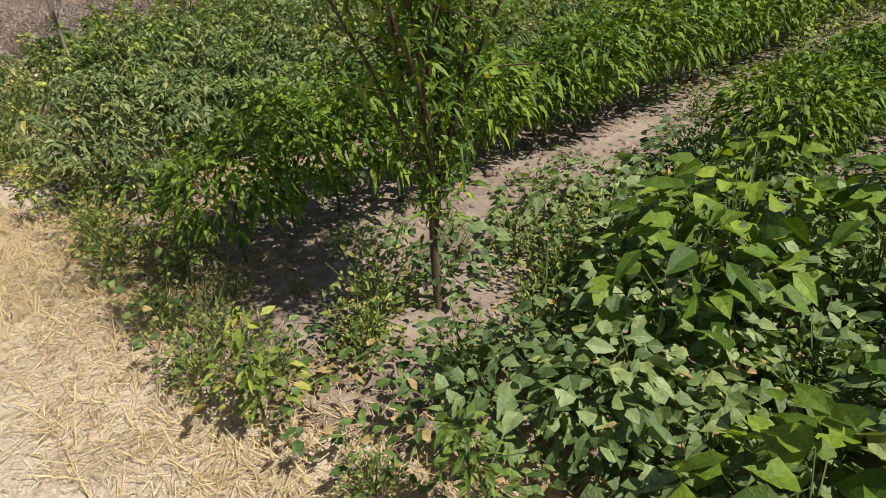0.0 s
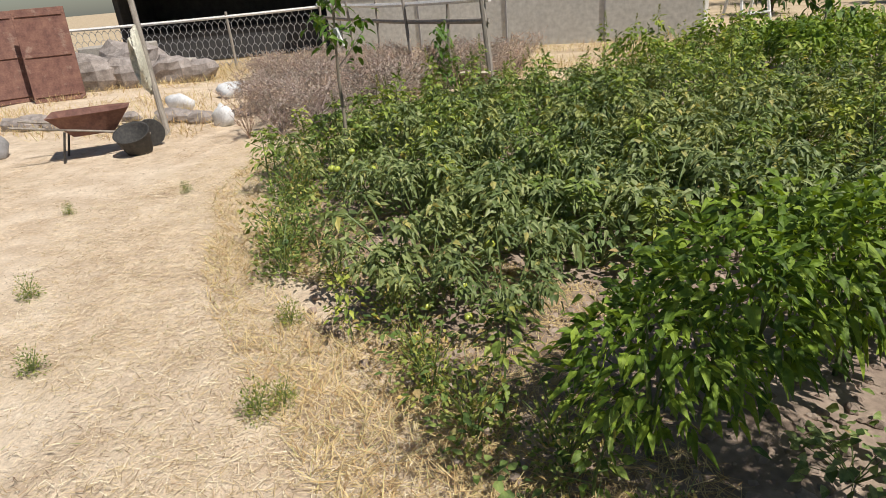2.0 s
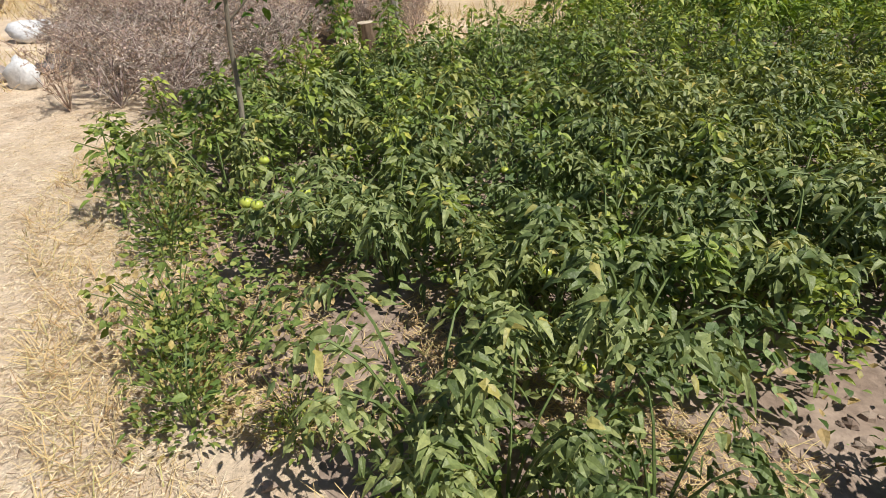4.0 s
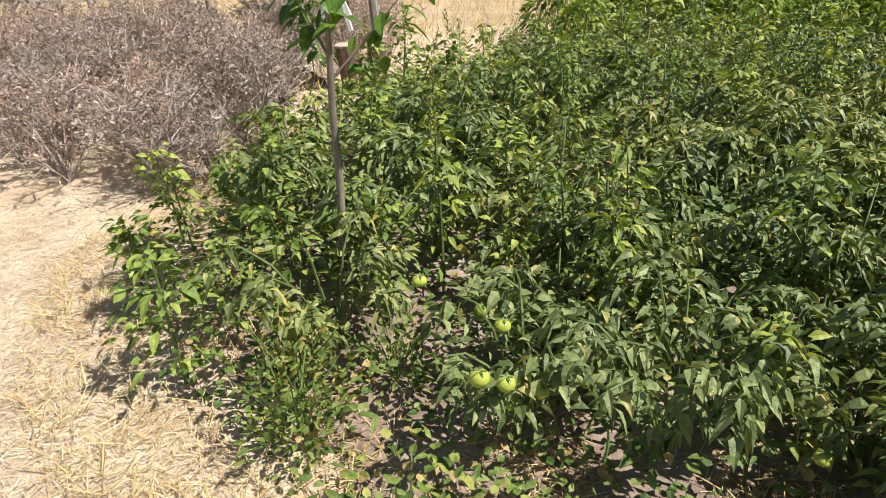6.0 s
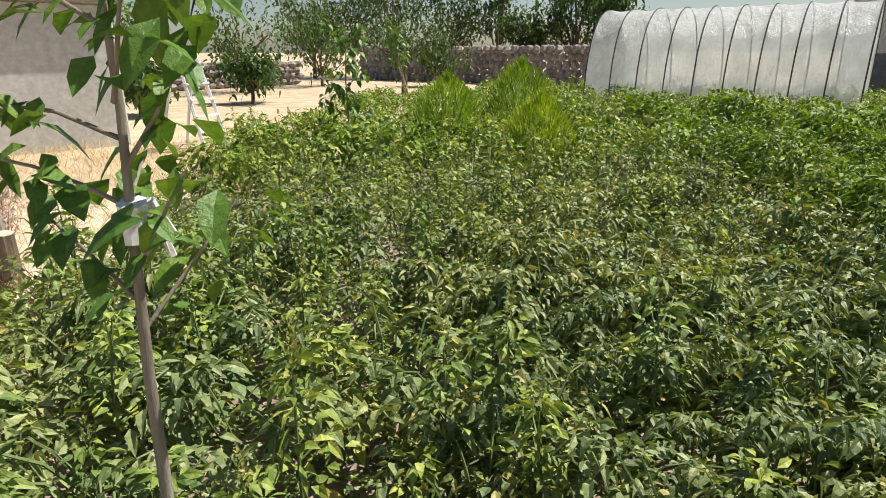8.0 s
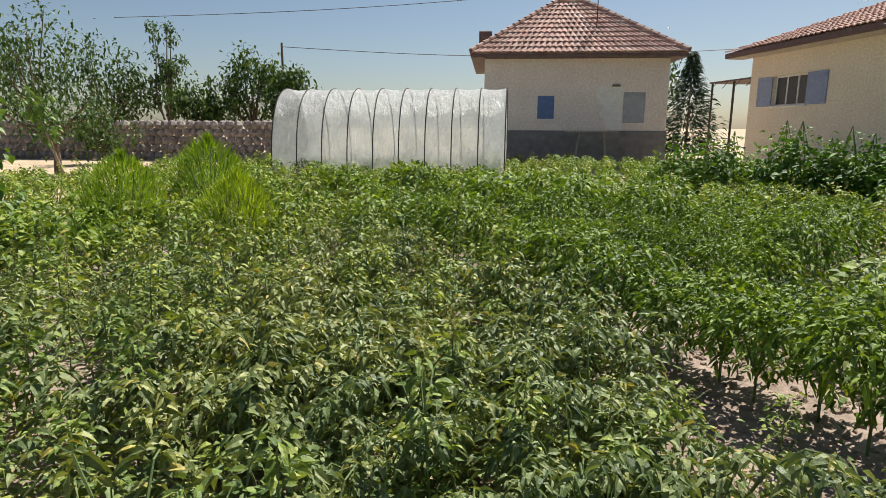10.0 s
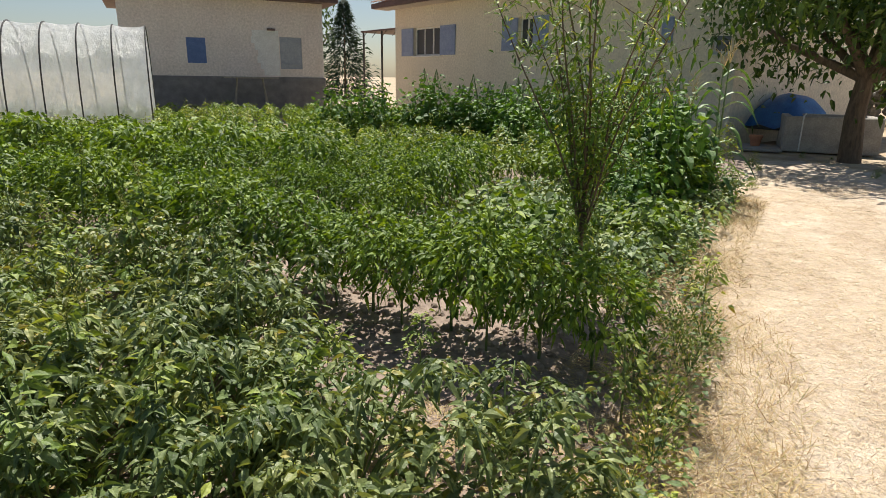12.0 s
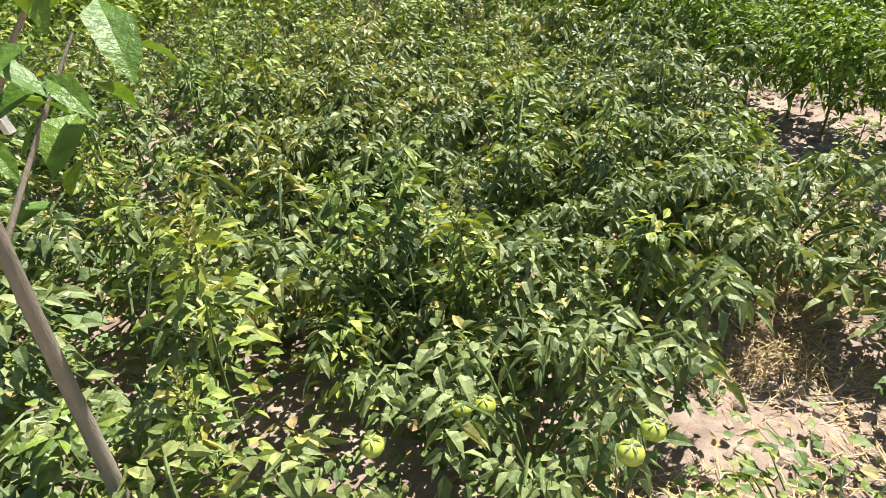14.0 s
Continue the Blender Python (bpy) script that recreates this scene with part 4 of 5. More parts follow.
def young_tree(x, y, h, seed, label, lean=(0, 0), leaf=.15, n=46, trunk=.02, mat=None, stake=True, crown_from=.55):
    g = np.random.default_rng(seed)
    ob = thing("young_tree", label, "sapling", pose(x, y, 0), "young fruit trees")
    tb = Build()
    at = lambda s: np.array([lean[0] * s, lean[1] * s, h * s])
    tb.tube([at(s) + g.normal(size=3) * [.006, .006, 0] for s in np.linspace(0, 1, 7)] , trunk, trunk * .35, 8)
    P, D = [], []
    for k in range(12):
        s = crown_from + (1 - crown_from) * k / 11
        a = k * 2.4 + g.uniform(-.4, .4)
        tw = limb(tb, at(s), (math.cos(a), math.sin(a), .7), g.uniform(.2, .42) * h / 1.7, .006, g, .15, 3, 5)
        for q in tw[1:]:
            for _ in range(5):
                P.append(q + g.normal(size=3) * .035)
                D.append(g.normal(size=3) * [1, 1, .4] + [0, 0, -.15])
    part("trunk", tb, M_BARK, ob, "", True)
    for i, (p, d) in enumerate(zip(P, D)):
        one = Build()
        ln = g.uniform(.5, 1.05) * leaf
        one.leaves([p], [d], [UP + g.normal(size=3) * .3], ln, ln * .6, .6, .25, (.42, 1.0, .76, .78))
        part("leaf", one, mat or M_WALNUT, ob)
    return ob


sap = young_tree(-3.47, 5.55, 1.72, 202, "young walnut tree with large drooping leaves and a bare pale trunk", (.07, .02), .10, 46, .019, crown_from=.56)
b = Build()
b.tube([(.055, .0, 1.16), (.06, .01, 1.21), (.055, 0, 1.25)], .026, .03, 8, True)
for k in range(2):
    b.tube([(.055, 0, 1.22), (.09, .02 * (k - 1), 1.25), (.12, .03 * (k - 1), 1.17 - .05 * k)], .006, .009, 5, True)
part("tie", b, M_TAPE, sap, "white cloth tie knotted round the trunk")
young_tree(1.1, 10.9, 1.75, 203, "young fruit tree with dark drooping leaves", (.03, 0), .15, 40, .016, crown_from=.35)
young_tree(9.6, 19.0, 2.2, 204, "young leaning tree on the dry ground", (-.5, .2), .2, 40, .05, crown_from=.5)
young_tree(-3.75, 9.2, .9, 205, "small seedling tree beside the fence post", (0, 0), .1, 40, .008, crown_from=.3)

# ---------------------------------------------------------------- plastic tunnel
GH_AT, GH_DIR, GH_LEN, GH_W, GH_H = (10.9, 13.35), (0.146, -0.989), 6.3, 3.0, 2.62
tunnel = thing("polytunnel", "white polythene-covered tunnel greenhouse on steel hoops", "greenhouse", pose(GH_AT[0], GH_AT[1], 0, 0, 0, math.degrees(math.atan2(GH_DIR[1], GH_DIR[0]))))


def arch(s):
    a = math.pi * s
    return GH_W / 2 - GH_W / 2 * math.copysign(abs(math.cos(a)) ** .95, math.cos(a)), GH_H * math.sin(a) ** .72 if 0 < s < 1 else 0.0


b = Build()
N, MM = 72, 28
fv = []
for i in range(N + 1):
    x = GH_LEN * i / N
    sag = 0.045 * abs(math.sin(math.pi * x / (GH_LEN / 9)))
    for j in range(MM + 1):
        y, z = arch(j / MM)
        w = 0.012 * noise.noise((x * 3, j * .9, 2))
        fv.append((x, y + (sag + w) * math.cos(math.pi * j / MM), z - (sag + w) * math.sin(math.pi * j / MM)))
b.add(fv, [(i * (MM + 1) + j, (i + 1) * (MM + 1) + j, (i + 1) * (MM + 1) + j + 1, i * (MM + 1) + j + 1) for i in range(N) for j in range(MM)])
part("film", b, M_FILM, tunnel, "creased milky polythene film", True)
for x in (0.004, GH_LEN - 0.004):
    b = Build()
    b.add([(x, GH_W / 2, 0)] + [(x, *arch(j / MM)) for j in range(MM + 1)], [(0, j + 1, j + 2) for j in range(MM)])
    part("end_sheet", b, M_FILM, tunnel)
for k in range(10):
    b = Build()
    x = GH_LEN * k / 9
    b.tube([(x, arch(j / MM)[0] - .012 * math.cos(math.pi * j / MM), arch(j / MM)[1] + .004) for j in range(MM + 1)], .017, .017, 5)
    part("hoop", b, M_IRON, tunnel)

# ---------------------------------------------------------------- buildings
def wall_piece(b, x0, x1, z0, z1, thick, holes):
    xs = sorted({x0, x1, *(h[0] for h in holes), *(h[1] for h in holes)})
    for xa, xb in zip(xs, xs[1:]):
        zc = z0
        for h in sorted((h for h in holes if h[0] <= xa and h[1] >= xb), key=lambda h: h[2]):
            b.box((xa, 0, zc), (xb, thick, h[2]))
            zc = h[3]
        b.box((xa, 0, zc), (xb, thick, z1))


def window(parent, x0, x1, z0, z1, panes=3, thick=.3):
    w = part("window", (lambda q: (q.box((x0, .12, z0), (x1, .15, z0 + .06)), q.box((x0, .12, z1 - .06), (x1, .15, z1)), q)[-1])(Build()), M_WHITE, parent)
    for k in range(panes + 1):
        q = Build()
        x = x0 + (x1 - x0 - .06) * k / panes
        q.box((x, .118, z0 + .06), (x + .06, .152, z1 - .06))
        part("mullion", q, M_WHITE, w)
    for k in range(panes):
        q = Build()
        q.box((x0 + (x1 - x0) * k / panes + .05, .13, z0 + .06), (x0 + (x1 - x0) * (k + 1) / panes, .136, z1 - .06))
        part("pane", q, M_GLASS, w)
    q = Build()
    q.box((x0 - .05, -.05, z0 - .05), (x1 + .05, .12, z0), .01)
    part("sill", q, M_WHITE, w)
    return w


def shutter(parent, x0, x1, z0, z1, mat, y=-.045):
    q = Build()
    q.box((x0, y, z0), (x1, y + .035, z1), .006)
    s = part("shutter", q, mat, parent)
    for zc in (z0 + .12 * (z1 - z0), z0 + .85 * (z1 - z0)):
        q = Build()
        q.box((x0 + .03, y - .02, zc), (x1 - .03, y - .002, zc + .06), .004)
        part("batten", q, mat, s)
    return s


def tile_face(b, p0, p1, q1, q0, courses, pitch=.21):
    """Courses of wavy clay tiles over a sloping face: eave from p0 to p1, top from q0 to q1."""
    p0, p1, q0, q1 = (Vector(v) for v in (p0, p1, q0, q1))
    nor = (p1 - p0).cross(q0 - p0).normalized()
    if nor.z < 0:
        nor = -nor
    for c in range(courses):
        s0, s1 = c / courses, (c + 1.12) / courses
        a0, a1, b0, b1 = p0.lerp(q0, s0), p1.lerp(q1, s0), p0.lerp(q0, min(1, s1)), p1.lerp(q1, min(1, s1))
        n = max(3, int((a1 - a0).length / pitch))
        for k in range(n):
            u0, u1 = k / n, (k + .97) / n
            rows = []
            for (l, r, lift) in ((a0, a1, .075), (b0, b1, .02)):
                for j in range(5):
                    w = l.lerp(r, u0 + (u1 - u0) * j / 4)
                    rows.append(tuple(w + nor * (lift + .05 * math.sin(math.pi * j / 4))))
            lowest = [tuple(Vector(v) - nor * .03) for v in rows[:5]]
            b.add(rows + lowest, [(j, j + 1, j + 6, j + 5) for j in range(4)] + [(10 + j, 11 + j, j + 1, j) for j in range(4)])


def angle_of(d):
    return math.degrees(math.atan2(d[1], d[0]))


shed = thing("outbuilding", "cream rendered outbuilding with a hipped clay-tile roof", "house", pose(19.11, 9.16, 0, 0, 0, angle_of((.185, -.983))))
L, DP, EV = 6.75, 5.6, 4.05
b = Build()
wall_piece(b, 0, L, 1.45, EV, .3, [(2.0, 2.62, 1.88, 2.72), (5.15, 5.95, 1.74, 2.85)])
part("front_wall", welded(b, "front_wall", M_WALL), M_WALL, shed)
for x0, x1, y0, y1 in ((0, .3, .3, DP), (L - .3, L, .3, DP), (0, L, DP, DP + .3)):
    b = Build()
    b.box((x0, y0, 0), (x1, y1, EV))
    part("wall", b, M_WALL, shed)
b = Build()
b.box((-.04, -.05, -.1), (L + .04, .3, 1.45), .02)
part("plinth", b, M_PLINTH, shed, "dark grey cement plinth")
shutter(shed, 2.0, 2.62, 1.88, 2.72, M_BLUE, .02)
shutter(shed, 5.15, 5.95, 1.74, 2.85, M_GREYDOOR, .03)
shutter(shed, .12, .34, 2.1, 2.75, M_EAVE)
b = Build()
for k in range(7):
    w = .55 + .06 * k
    b.box((5.1 - w - .05 * (k % 3), -.006 - .0005 * k, 1.5 + .22 * k), (5.12, -.001, 1.73 + .22 * k))
part("whitewash_patch", b, M_PATCHW, shed, "patch of white wash on the render")
b = Build()
b.box((4.72, -.09, 3.05), (5.0, 0.0, 3.12), .01)
part("spout", b, M_EAVE, shed)
b = Build()
b.box((-.5, -.5, EV), (L + .5, DP + .8, EV + .13), .02)
part("eave", b, M_EAVE, shed, "dark timber eave")
ap0, ap1 = (L / 2 - .5, DP / 2, 6.5), (L / 2 + .5, DP / 2, 6.5)
c0, c1, c2, c3 = (-.5, -.5, EV + .12), (L + .5, -.5, EV + .12), (L + .5, DP + .8, EV + .12), (-.5, DP + .8, EV + .12)
b = Build()
tile_face(b, c0, c1, ap1, ap0, 11)
tile_face(b, c3, c0, ap0, ap0, 11)
tile_face(b, c1, c2, ap1, ap1, 11)
b.add([c0, c1, c2, c3, ap0, ap1], [(0, 1, 5, 4), (1, 2, 5), (2, 3, 4, 5), (3, 0, 4)])
tagged(part("roof_tiles", b, M_TILE, shed, "weathered red clay tiles"), kind="stuff")
for pa, pb in ((c0, ap0), (c1, ap1), (ap0, ap1)):
    b = Build()
    pa, pb = Vector(pa), Vector(pb)
    n = max(3, int((pb - pa).length / .35))
    for k in range(n):
        b.tube([pa.lerp(pb, k / n) + Vector((0, 0, .12)), pa.lerp(pb, (k + 1.1) / n) + Vector((0, 0, .10))], .10, .08, 7)
    part("ridge_cap", b, M_TILE, shed)
b = Build()
b.box((-.25, 1.0, EV + .2), (.25, 1.5, EV + 1.15), .03)
part("chimney", b, M_EAVE, shed)
b = Build()
b.tube([(L * .62, .9, 5.0), (L * .62, .9, 6.9)], .02, .02, 5)
for k in range(3):
    b.tube([(L * .62 - .35, .9, 6.3 + .2 * k), (L * .62 + .35, .9, 6.3 + .2 * k)], .01, .01, 4)
part("aerial", b, M_IRON, shed)

tb = thing("work_table", "old wooden table on crossed legs by the wall", "table", pose(18.6, 5.16, 0.45, 0, 0, -80))
b = Build()
b.box((-.9, -.4, .95), (.9, .4, 1.0), .01)
part("tabletop", b, M_STAKE, tb)
for sx in (-.6, .6):
    for sy in (-.3, .3):
        b = Build()
        b.tube([(sx, sy, -.45), (sx * .7, -sy * .2, .95)], .03, .03, 5)
        part("leg", b, M_STAKE, tb)

house = thing("bungalow", "long cream bungalow with faded blue shutters and tiled roof", "house", pose(23.6, -0.84, 0, 0, 0, angle_of((-.93, -.368))))
L, EV = 15.45, 4.3
b = Build()
HOLES = [(1.45, 3.3, 2.38, 3.48), (7.75, 8.45, 2.45, 3.5), (14.75, 15.25, 2.2, 2.68)]
wall_piece(b, 0, L, -.1, EV, .3, HOLES)
part("front_wall", welded(b, "front_wall", M_WALLY), M_WALLY, house)
for x0, x1, y0, y1 in ((0, .3, .3, 8), (L - .3, L, .3, 8), (0, L, 8, 8.3)):
    b = Build()
    b.box((x0, y0, -.1), (x1, y1, EV))
    part("wall", b, M_WALLY, house)
for h, p in zip(HOLES, (3, 2, 1)):
    window(house, *h, p)
# added near-black sheet gives the unlit rooms' shade behind the panes
b = Build()
b.box((.35, 1.2, 0), (L - .35, 1.25, EV))
part("inner_wall", b, M_DARKIN, house)
for x0, x1, z0, z1, m in ((.55, 1.43, 2.38, 3.48, M_BLUE2), (3.32, 4.3, 2.38, 3.48, M_BLUE2), (6.95, 7.73, 2.45, 3.5, M_BLUE2), (8.47, 9.15, 2.45, 3.5, M_BLUE2), (13.3, 13.65, 2.5, 3.15, M_BLUE2)):
    shutter(house, x0, x1, z0, z1, m)
b = Build()
b.box((-.6, -.7, EV), (L + .6, -.0, EV + .05))
part("soffit", b, M_SOFFIT, house)
b = Build()
b.box((-.65, -.82, EV + .02), (L + .65, -.7, EV + .22), .02)
part("gutter_board", b, M_EAVE, house, "dark brown gutter board")
b = Build()
r0, r1, r2, r3 = (-.65, -.82, EV + .2), (L + .65, -.82, EV + .2), (L - 3, 4.2, EV + 2.0), (3.2, 4.2, EV + 2.0)
tile_face(b, r0, r1, r2, r3, 13, .24)
b.add([r0, r1, r2, r3, (L + .65, 9, EV + .2), (-.65, 9, EV + .2)], [(0, 1, 2, 3), (1, 4, 2), (0, 3, 5), (3, 2, 4, 5)])
tagged(part("roof_tiles", b, M_TILE, house, "weathered clay tiles"), kind="stuff")
porch = part("porch_roof", (lambda q: (q.box((-3.6, .3, 3.55), (-.02, 3.4, 3.62)), q)[-1])(Build()), M_EAVE, house, "dark sheet-metal porch roof")
for x in (-3.5, -1.8):
    b = Build()
    b.tube([(x, .4, 0), (x, .4, 3.55)], .05, .05, 6)
    part("porch_post", b, M_IRON, porch)
for k in range(4):
    b = Build()
    b.tube([(-3.5 + k * .9, .35, 3.3), (-3.1 + k * .9, .35, 3.55)], .02, .02, 4)
    part("truss_bar", b, M_IRON, porch)

# ---------------------------------------------------------------- trees and distance
def tree(x, y, h, r, seed, label, trunk_h=1.6, trunk_r=.14, n=1700, leaf=.2, mat=None, centre=None, squash=1.0, cone=False):
    g = np.random.default_rng(seed)
    ob = thing("conifer" if cone else "tree", label, "tree", pose(x, y, 0), "trees round the garden")
    tb, lb = Build(), Build()
    top = h - .5 if cone else trunk_h
    tb.tube([(0, 0, -.1), (.05, .03, trunk_h * .5), (0, 0, top)], trunk_r, trunk_r * (.15 if cone else .65), 8)
    c = np.array(centre or (0, 0, trunk_h + (h - trunk_h) * .5))
    P, D = [], []
    if cone:
        for k in range(n):
            s = g.random() ** 1.5
            a = g.uniform(0, 6.28)
            rr = r * (1 - s) * g.uniform(.25, 1.0) * (.75 + .25 * math.sin(a * 5 + s * 30))
            P.append((math.cos(a) * rr, math.sin(a) * rr, .5 + (h - .5) * s - rr * .15))
            D.append((math.cos(a), math.sin(a), g.uniform(-.2, .6)))
    else:
        clumps = []
        for k in range(26):
            u = g.normal(size=3)
            u /= np.linalg.norm(u)
            q = c + u * g.uniform(.35, 1.0) * np.array([r, r, (h - trunk_h) * .5 * squash])
            clumps.append(q)
            if k < 12:
                m = (np.array([0, 0, trunk_h]) + q) / 2 + g.normal(size=3) * .15
                tb.tube([(0, 0, trunk_h * .92), m, q], trunk_r * .5, .02, 5)
        for k in range(n):
            q = clumps[g.integers(len(clumps))]
            P.append(q + g.normal(size=3) * r * .2)
            D.append(g.normal(size=3) + [0, 0, -.2])
    n = len(P)
    lb.leaves(P, D, UP + g.normal(size=(n, 3)) * .5, g.uniform(leaf * .6, leaf * 1.2, n), g.uniform(leaf * .3, leaf * .6, n) * (.5 if cone else 1), g.uniform(.2, .7, n), .25)
    part("trunk", tb, M_DARKBARK, ob, "", True)
    part("crown", lb, mat or M_TREE, ob)
    return ob


GREEN = "leafy dark-green fruit tree at the garden's far end"
for x, y, h, r, s in ((22.0, 38.0, 6.5, 3.0, 301), (21.5, 33.5, 7.8, 3.0, 302), (23.0, 30.3, 5.8, 2.2, 303), (24.5, 22.4, 5.6, 1.6, 305), (24.0, 20.0, 4.4, 1.3, 306), (18.5, 37.5, 5.0, 2.4, 307), (23.5, 25.0, 3.9, 1.5, 308)):
    tree(x, y, h, r, s, GREEN, 1.5, .14, 2200, .26)
tree(24.5, 27.6, 7.6, .9, 310, "tall narrow poplar above the other trees", .8, .12, 1500, .22, None, None, 1.0)
tree(12.1, 22.0, 3.0, 1.6, 311, "leaning old fruit tree with a forked brown trunk", 1.1, .13, 900, .18)
tree(29.2, 0.75, 5.2, 2.6, 312, "dark blue-green spruce beyond the houses", 1.0, .12, 4200, .34, M_CONIFER, cone=True)
tree(33.0, 2.5, 6.5, 1.8, 313, "leafy green tree behind the outbuilding", 2.5, .15, 1500, .28)
tree(6.06, -6.94, 5.0, 2.7, 314, "spreading apricot tree with a thick dark trunk", 1.75, .22, 11000, .19, centre=(.1, .5, 3.2), squash=.8)
tree(16.0, -19.0, 4.5, 3.5, 315, GREEN, 1.0, .2, 2500, .3)
for x, y, h, r, s in ((-2.0, 24.0, 3.0, 1.8, 321), (3.0, 26.5, 3.4, 2.0, 322), (8.5, 28.0, 3.6, 2.2, 323), (13.5, 29.5, 3.4, 2.0, 324), (6.0, 22.5, 1.6, 1.0, 325), (2.0, 21.0, 1.2, .9, 326), (17.0, 25.0, 2.4, 1.5, 327)):
    tree(x, y, h, r, s, "low shrubby tree beyond the dry ground", .5, .07, 1300, .2)


def stone_wall(name, p0, p1, h, label, n, rows):
    ob = thing(name, label, "wall", None, "", "structure")
    d = Vector((p1[0] - p0[0], p1[1] - p0[1], 0))
    ang = math.atan2(d.y, d.x)
    b = Build()
    for r in range(rows):
        for k in range(n):
            u = (k + (.5 if r % 2 else 0) + random.uniform(-.15, .15)) / n
            if u > 1:
                continue
            blob(b, (p0[0] + d.x * u, p0[1] + d.y * u, h * (r + .5) / rows), (d.length / n * .62, .22, h / rows * .62), r * 97 + k, 4, 7, .2)
    tagged(part("stone", b, M_STONE, ob), kind="stuff")


stone_wall("wall_north", (19.5, 34.0), (21.5, 17.0), 1.8, "rough grey stone wall behind the trees", 42, 5)
stone_wall("wall_east", (12.0, -22.0), (24.0, -12.0), 1.25, "rough pale stone boundary wall beyond the yard", 34, 4)
stone_wall("wall_yard", (-4.0, 29.0), (14.0, 32.0), 1.1, "low stone wall beyond the dry ground", 40, 4)

# concrete tank beside the apricot tree
tank = thing("water_tank", "low square concrete water tank with worn rim", "tank", pose(7.81, -6.89, 0, 0, 0, -130))
b = Build()
for lo, hi in (((0, 0, 0), (1.9, .16, .8)), ((0, 1.5, 0), (1.9, 1.66, .8)), ((0, .16, 0), (.16, 1.5, .8)), ((1.74, .16, 0), (1.9, 1.5, .8)), ((.16, .16, 0), (1.74, 1.5, .3))):
    b.box(lo, hi, .02)
part("basin", b, M_CONC, tank)
b = Build()
b.tube([(.35, -.02, .02), (.35, -.03, .8), (.4, .1, .86)], .015, .015, 6)
part("pipe", b, M_WHITE, tank, "thin white pipe")
b = Build()
b.box((-.9, -.4, 0), (0.0, .9, .06), .02)
part("slab", b, M_CONC, tank)
pot = thing("flower_pot", "empty terracotta flower pot on the slab", "pot", pose(8.46, -6.74, .05))
b = Build()
b.tube([(0, 0, 0), (0, 0, .22)], .1, .14, 12, True)
b.tube([(0, 0, .20), (0, 0, .26)], .155, .155, 12, True)
part("pot_body", b, M_TERRA, pot)
cart = thing("covered_trailer", "farm trailer under a bright blue tarpaulin", "trailer", pose(9.46, -8.59, 0, 0, 0, -68))
b = Build()
tv = []
for i in range(13):
    for j in range(9):
        u, v = i / 12 * 2 - 1, j / 8 * 2 - 1
        hgt = .45 + .8 * (1 - abs(u) ** 3) * (1 - abs(v) ** 3) + .1 * noise.noise((u * 2.5, v * 2.5, 1))
        tv.append((u * 1.15, v * .75, hgt))
b.add(tv, [(i * 9 + j, (i + 1) * 9 + j, (i + 1) * 9 + j + 1, i * 9 + j + 1) for i in range(12) for j in range(8)])
part("tarpaulin", b, M_TARP, cart, "", True)
b = Build()
b.box((-1.1, -.7, .38), (1.1, .7, .48), .02)
part("chassis", b, M_IRON, cart)
for sx in (-.75, .75):
    for sy in (-.8, .68):
        b = Build()
        b.tube([(sx, sy, .3), (sx, sy + .14, .3)], .3, .3, 16, True)
        part("wheel", b, M_RUBBER, cart)

# ---------------------------------------------------------------- fence, shed and clutter by the path
F0, F1, F2 = (-3.1, 9.3), (-8.7, 14.9), (-17.0, 12.0)
fence = thing("wire_fence", "old timber-railed chicken-wire fence", "fence")


def fence_post(p, h, r, lean=(0, 0)):
    b = Build()
    b.tube([(p[0], p[1], -.1), (p[0] + lean[0] * .5, p[1] + lean[1] * .5, h * .5), (p[0] + lean[0], p[1] + lean[1], h)], r, r * .9, 7, True)
    part("post", b, M_STAKE, fence)


fence_post(F0, 1.42, .045, (-.12, .03))
for u in (.16, .33, .52, .70, 1.0):
    fence_post((F0[0] + (F1[0] - F0[0]) * u, F0[1] + (F1[1] - F0[1]) * u), random.uniform(1.25, 1.5), .03, (random.uniform(-.1, .1), 0))
for u in (.25, .5, .75, 1.0):
    fence_post((F1[0] + (F2[0] - F1[0]) * u, F1[1] + (F2[1] - F1[1]) * u), 1.3, .035)
for pa, pb, z in ((F0, F1, 1.27), (F0, F1, 1.0), (F1, F2, 1.22)):
    b = Build()
    b.tube([(pa[0] + (pb[0] - pa[0]) * s, pa[1] + (pb[1] - pa[1]) * s, z - .05 * math.sin(math.pi * s)) for s in np.linspace(0, 1, 9)], .04, .04, 6, True)
    part("rail", b, M_STAKE if z < 1.1 else M_PATCHW, fence)
b = Build()
n = 56
d = (F2[0] - F1[0], F2[1] - F1[1])
for k in range(n):
    for r in range(6):
        u0, u1 = (k + (.5 if r % 2 else 0)) / n, (k + 1 + (.5 if r % 2 else 0)) / n
        z = .08 + r * .19
        w = lambda u, zz: (F1[0] + d[0] * u, F1[1] + d[1] * u, zz)
        um = (u0 + u1) / 2
        b.tube([w(u0, z), w(um - .15 / n, z + .07), w(um + .15 / n, z + .07), w(u1, z)], .008, .008, 3)
        b.tube([w(um, z + .07), w(um, z + .19)], .008, .008, 3)
tagged(part("wire_mesh", b, M_WIRE, fence, "hexagonal galvanised wire netting"), kind="stuff")

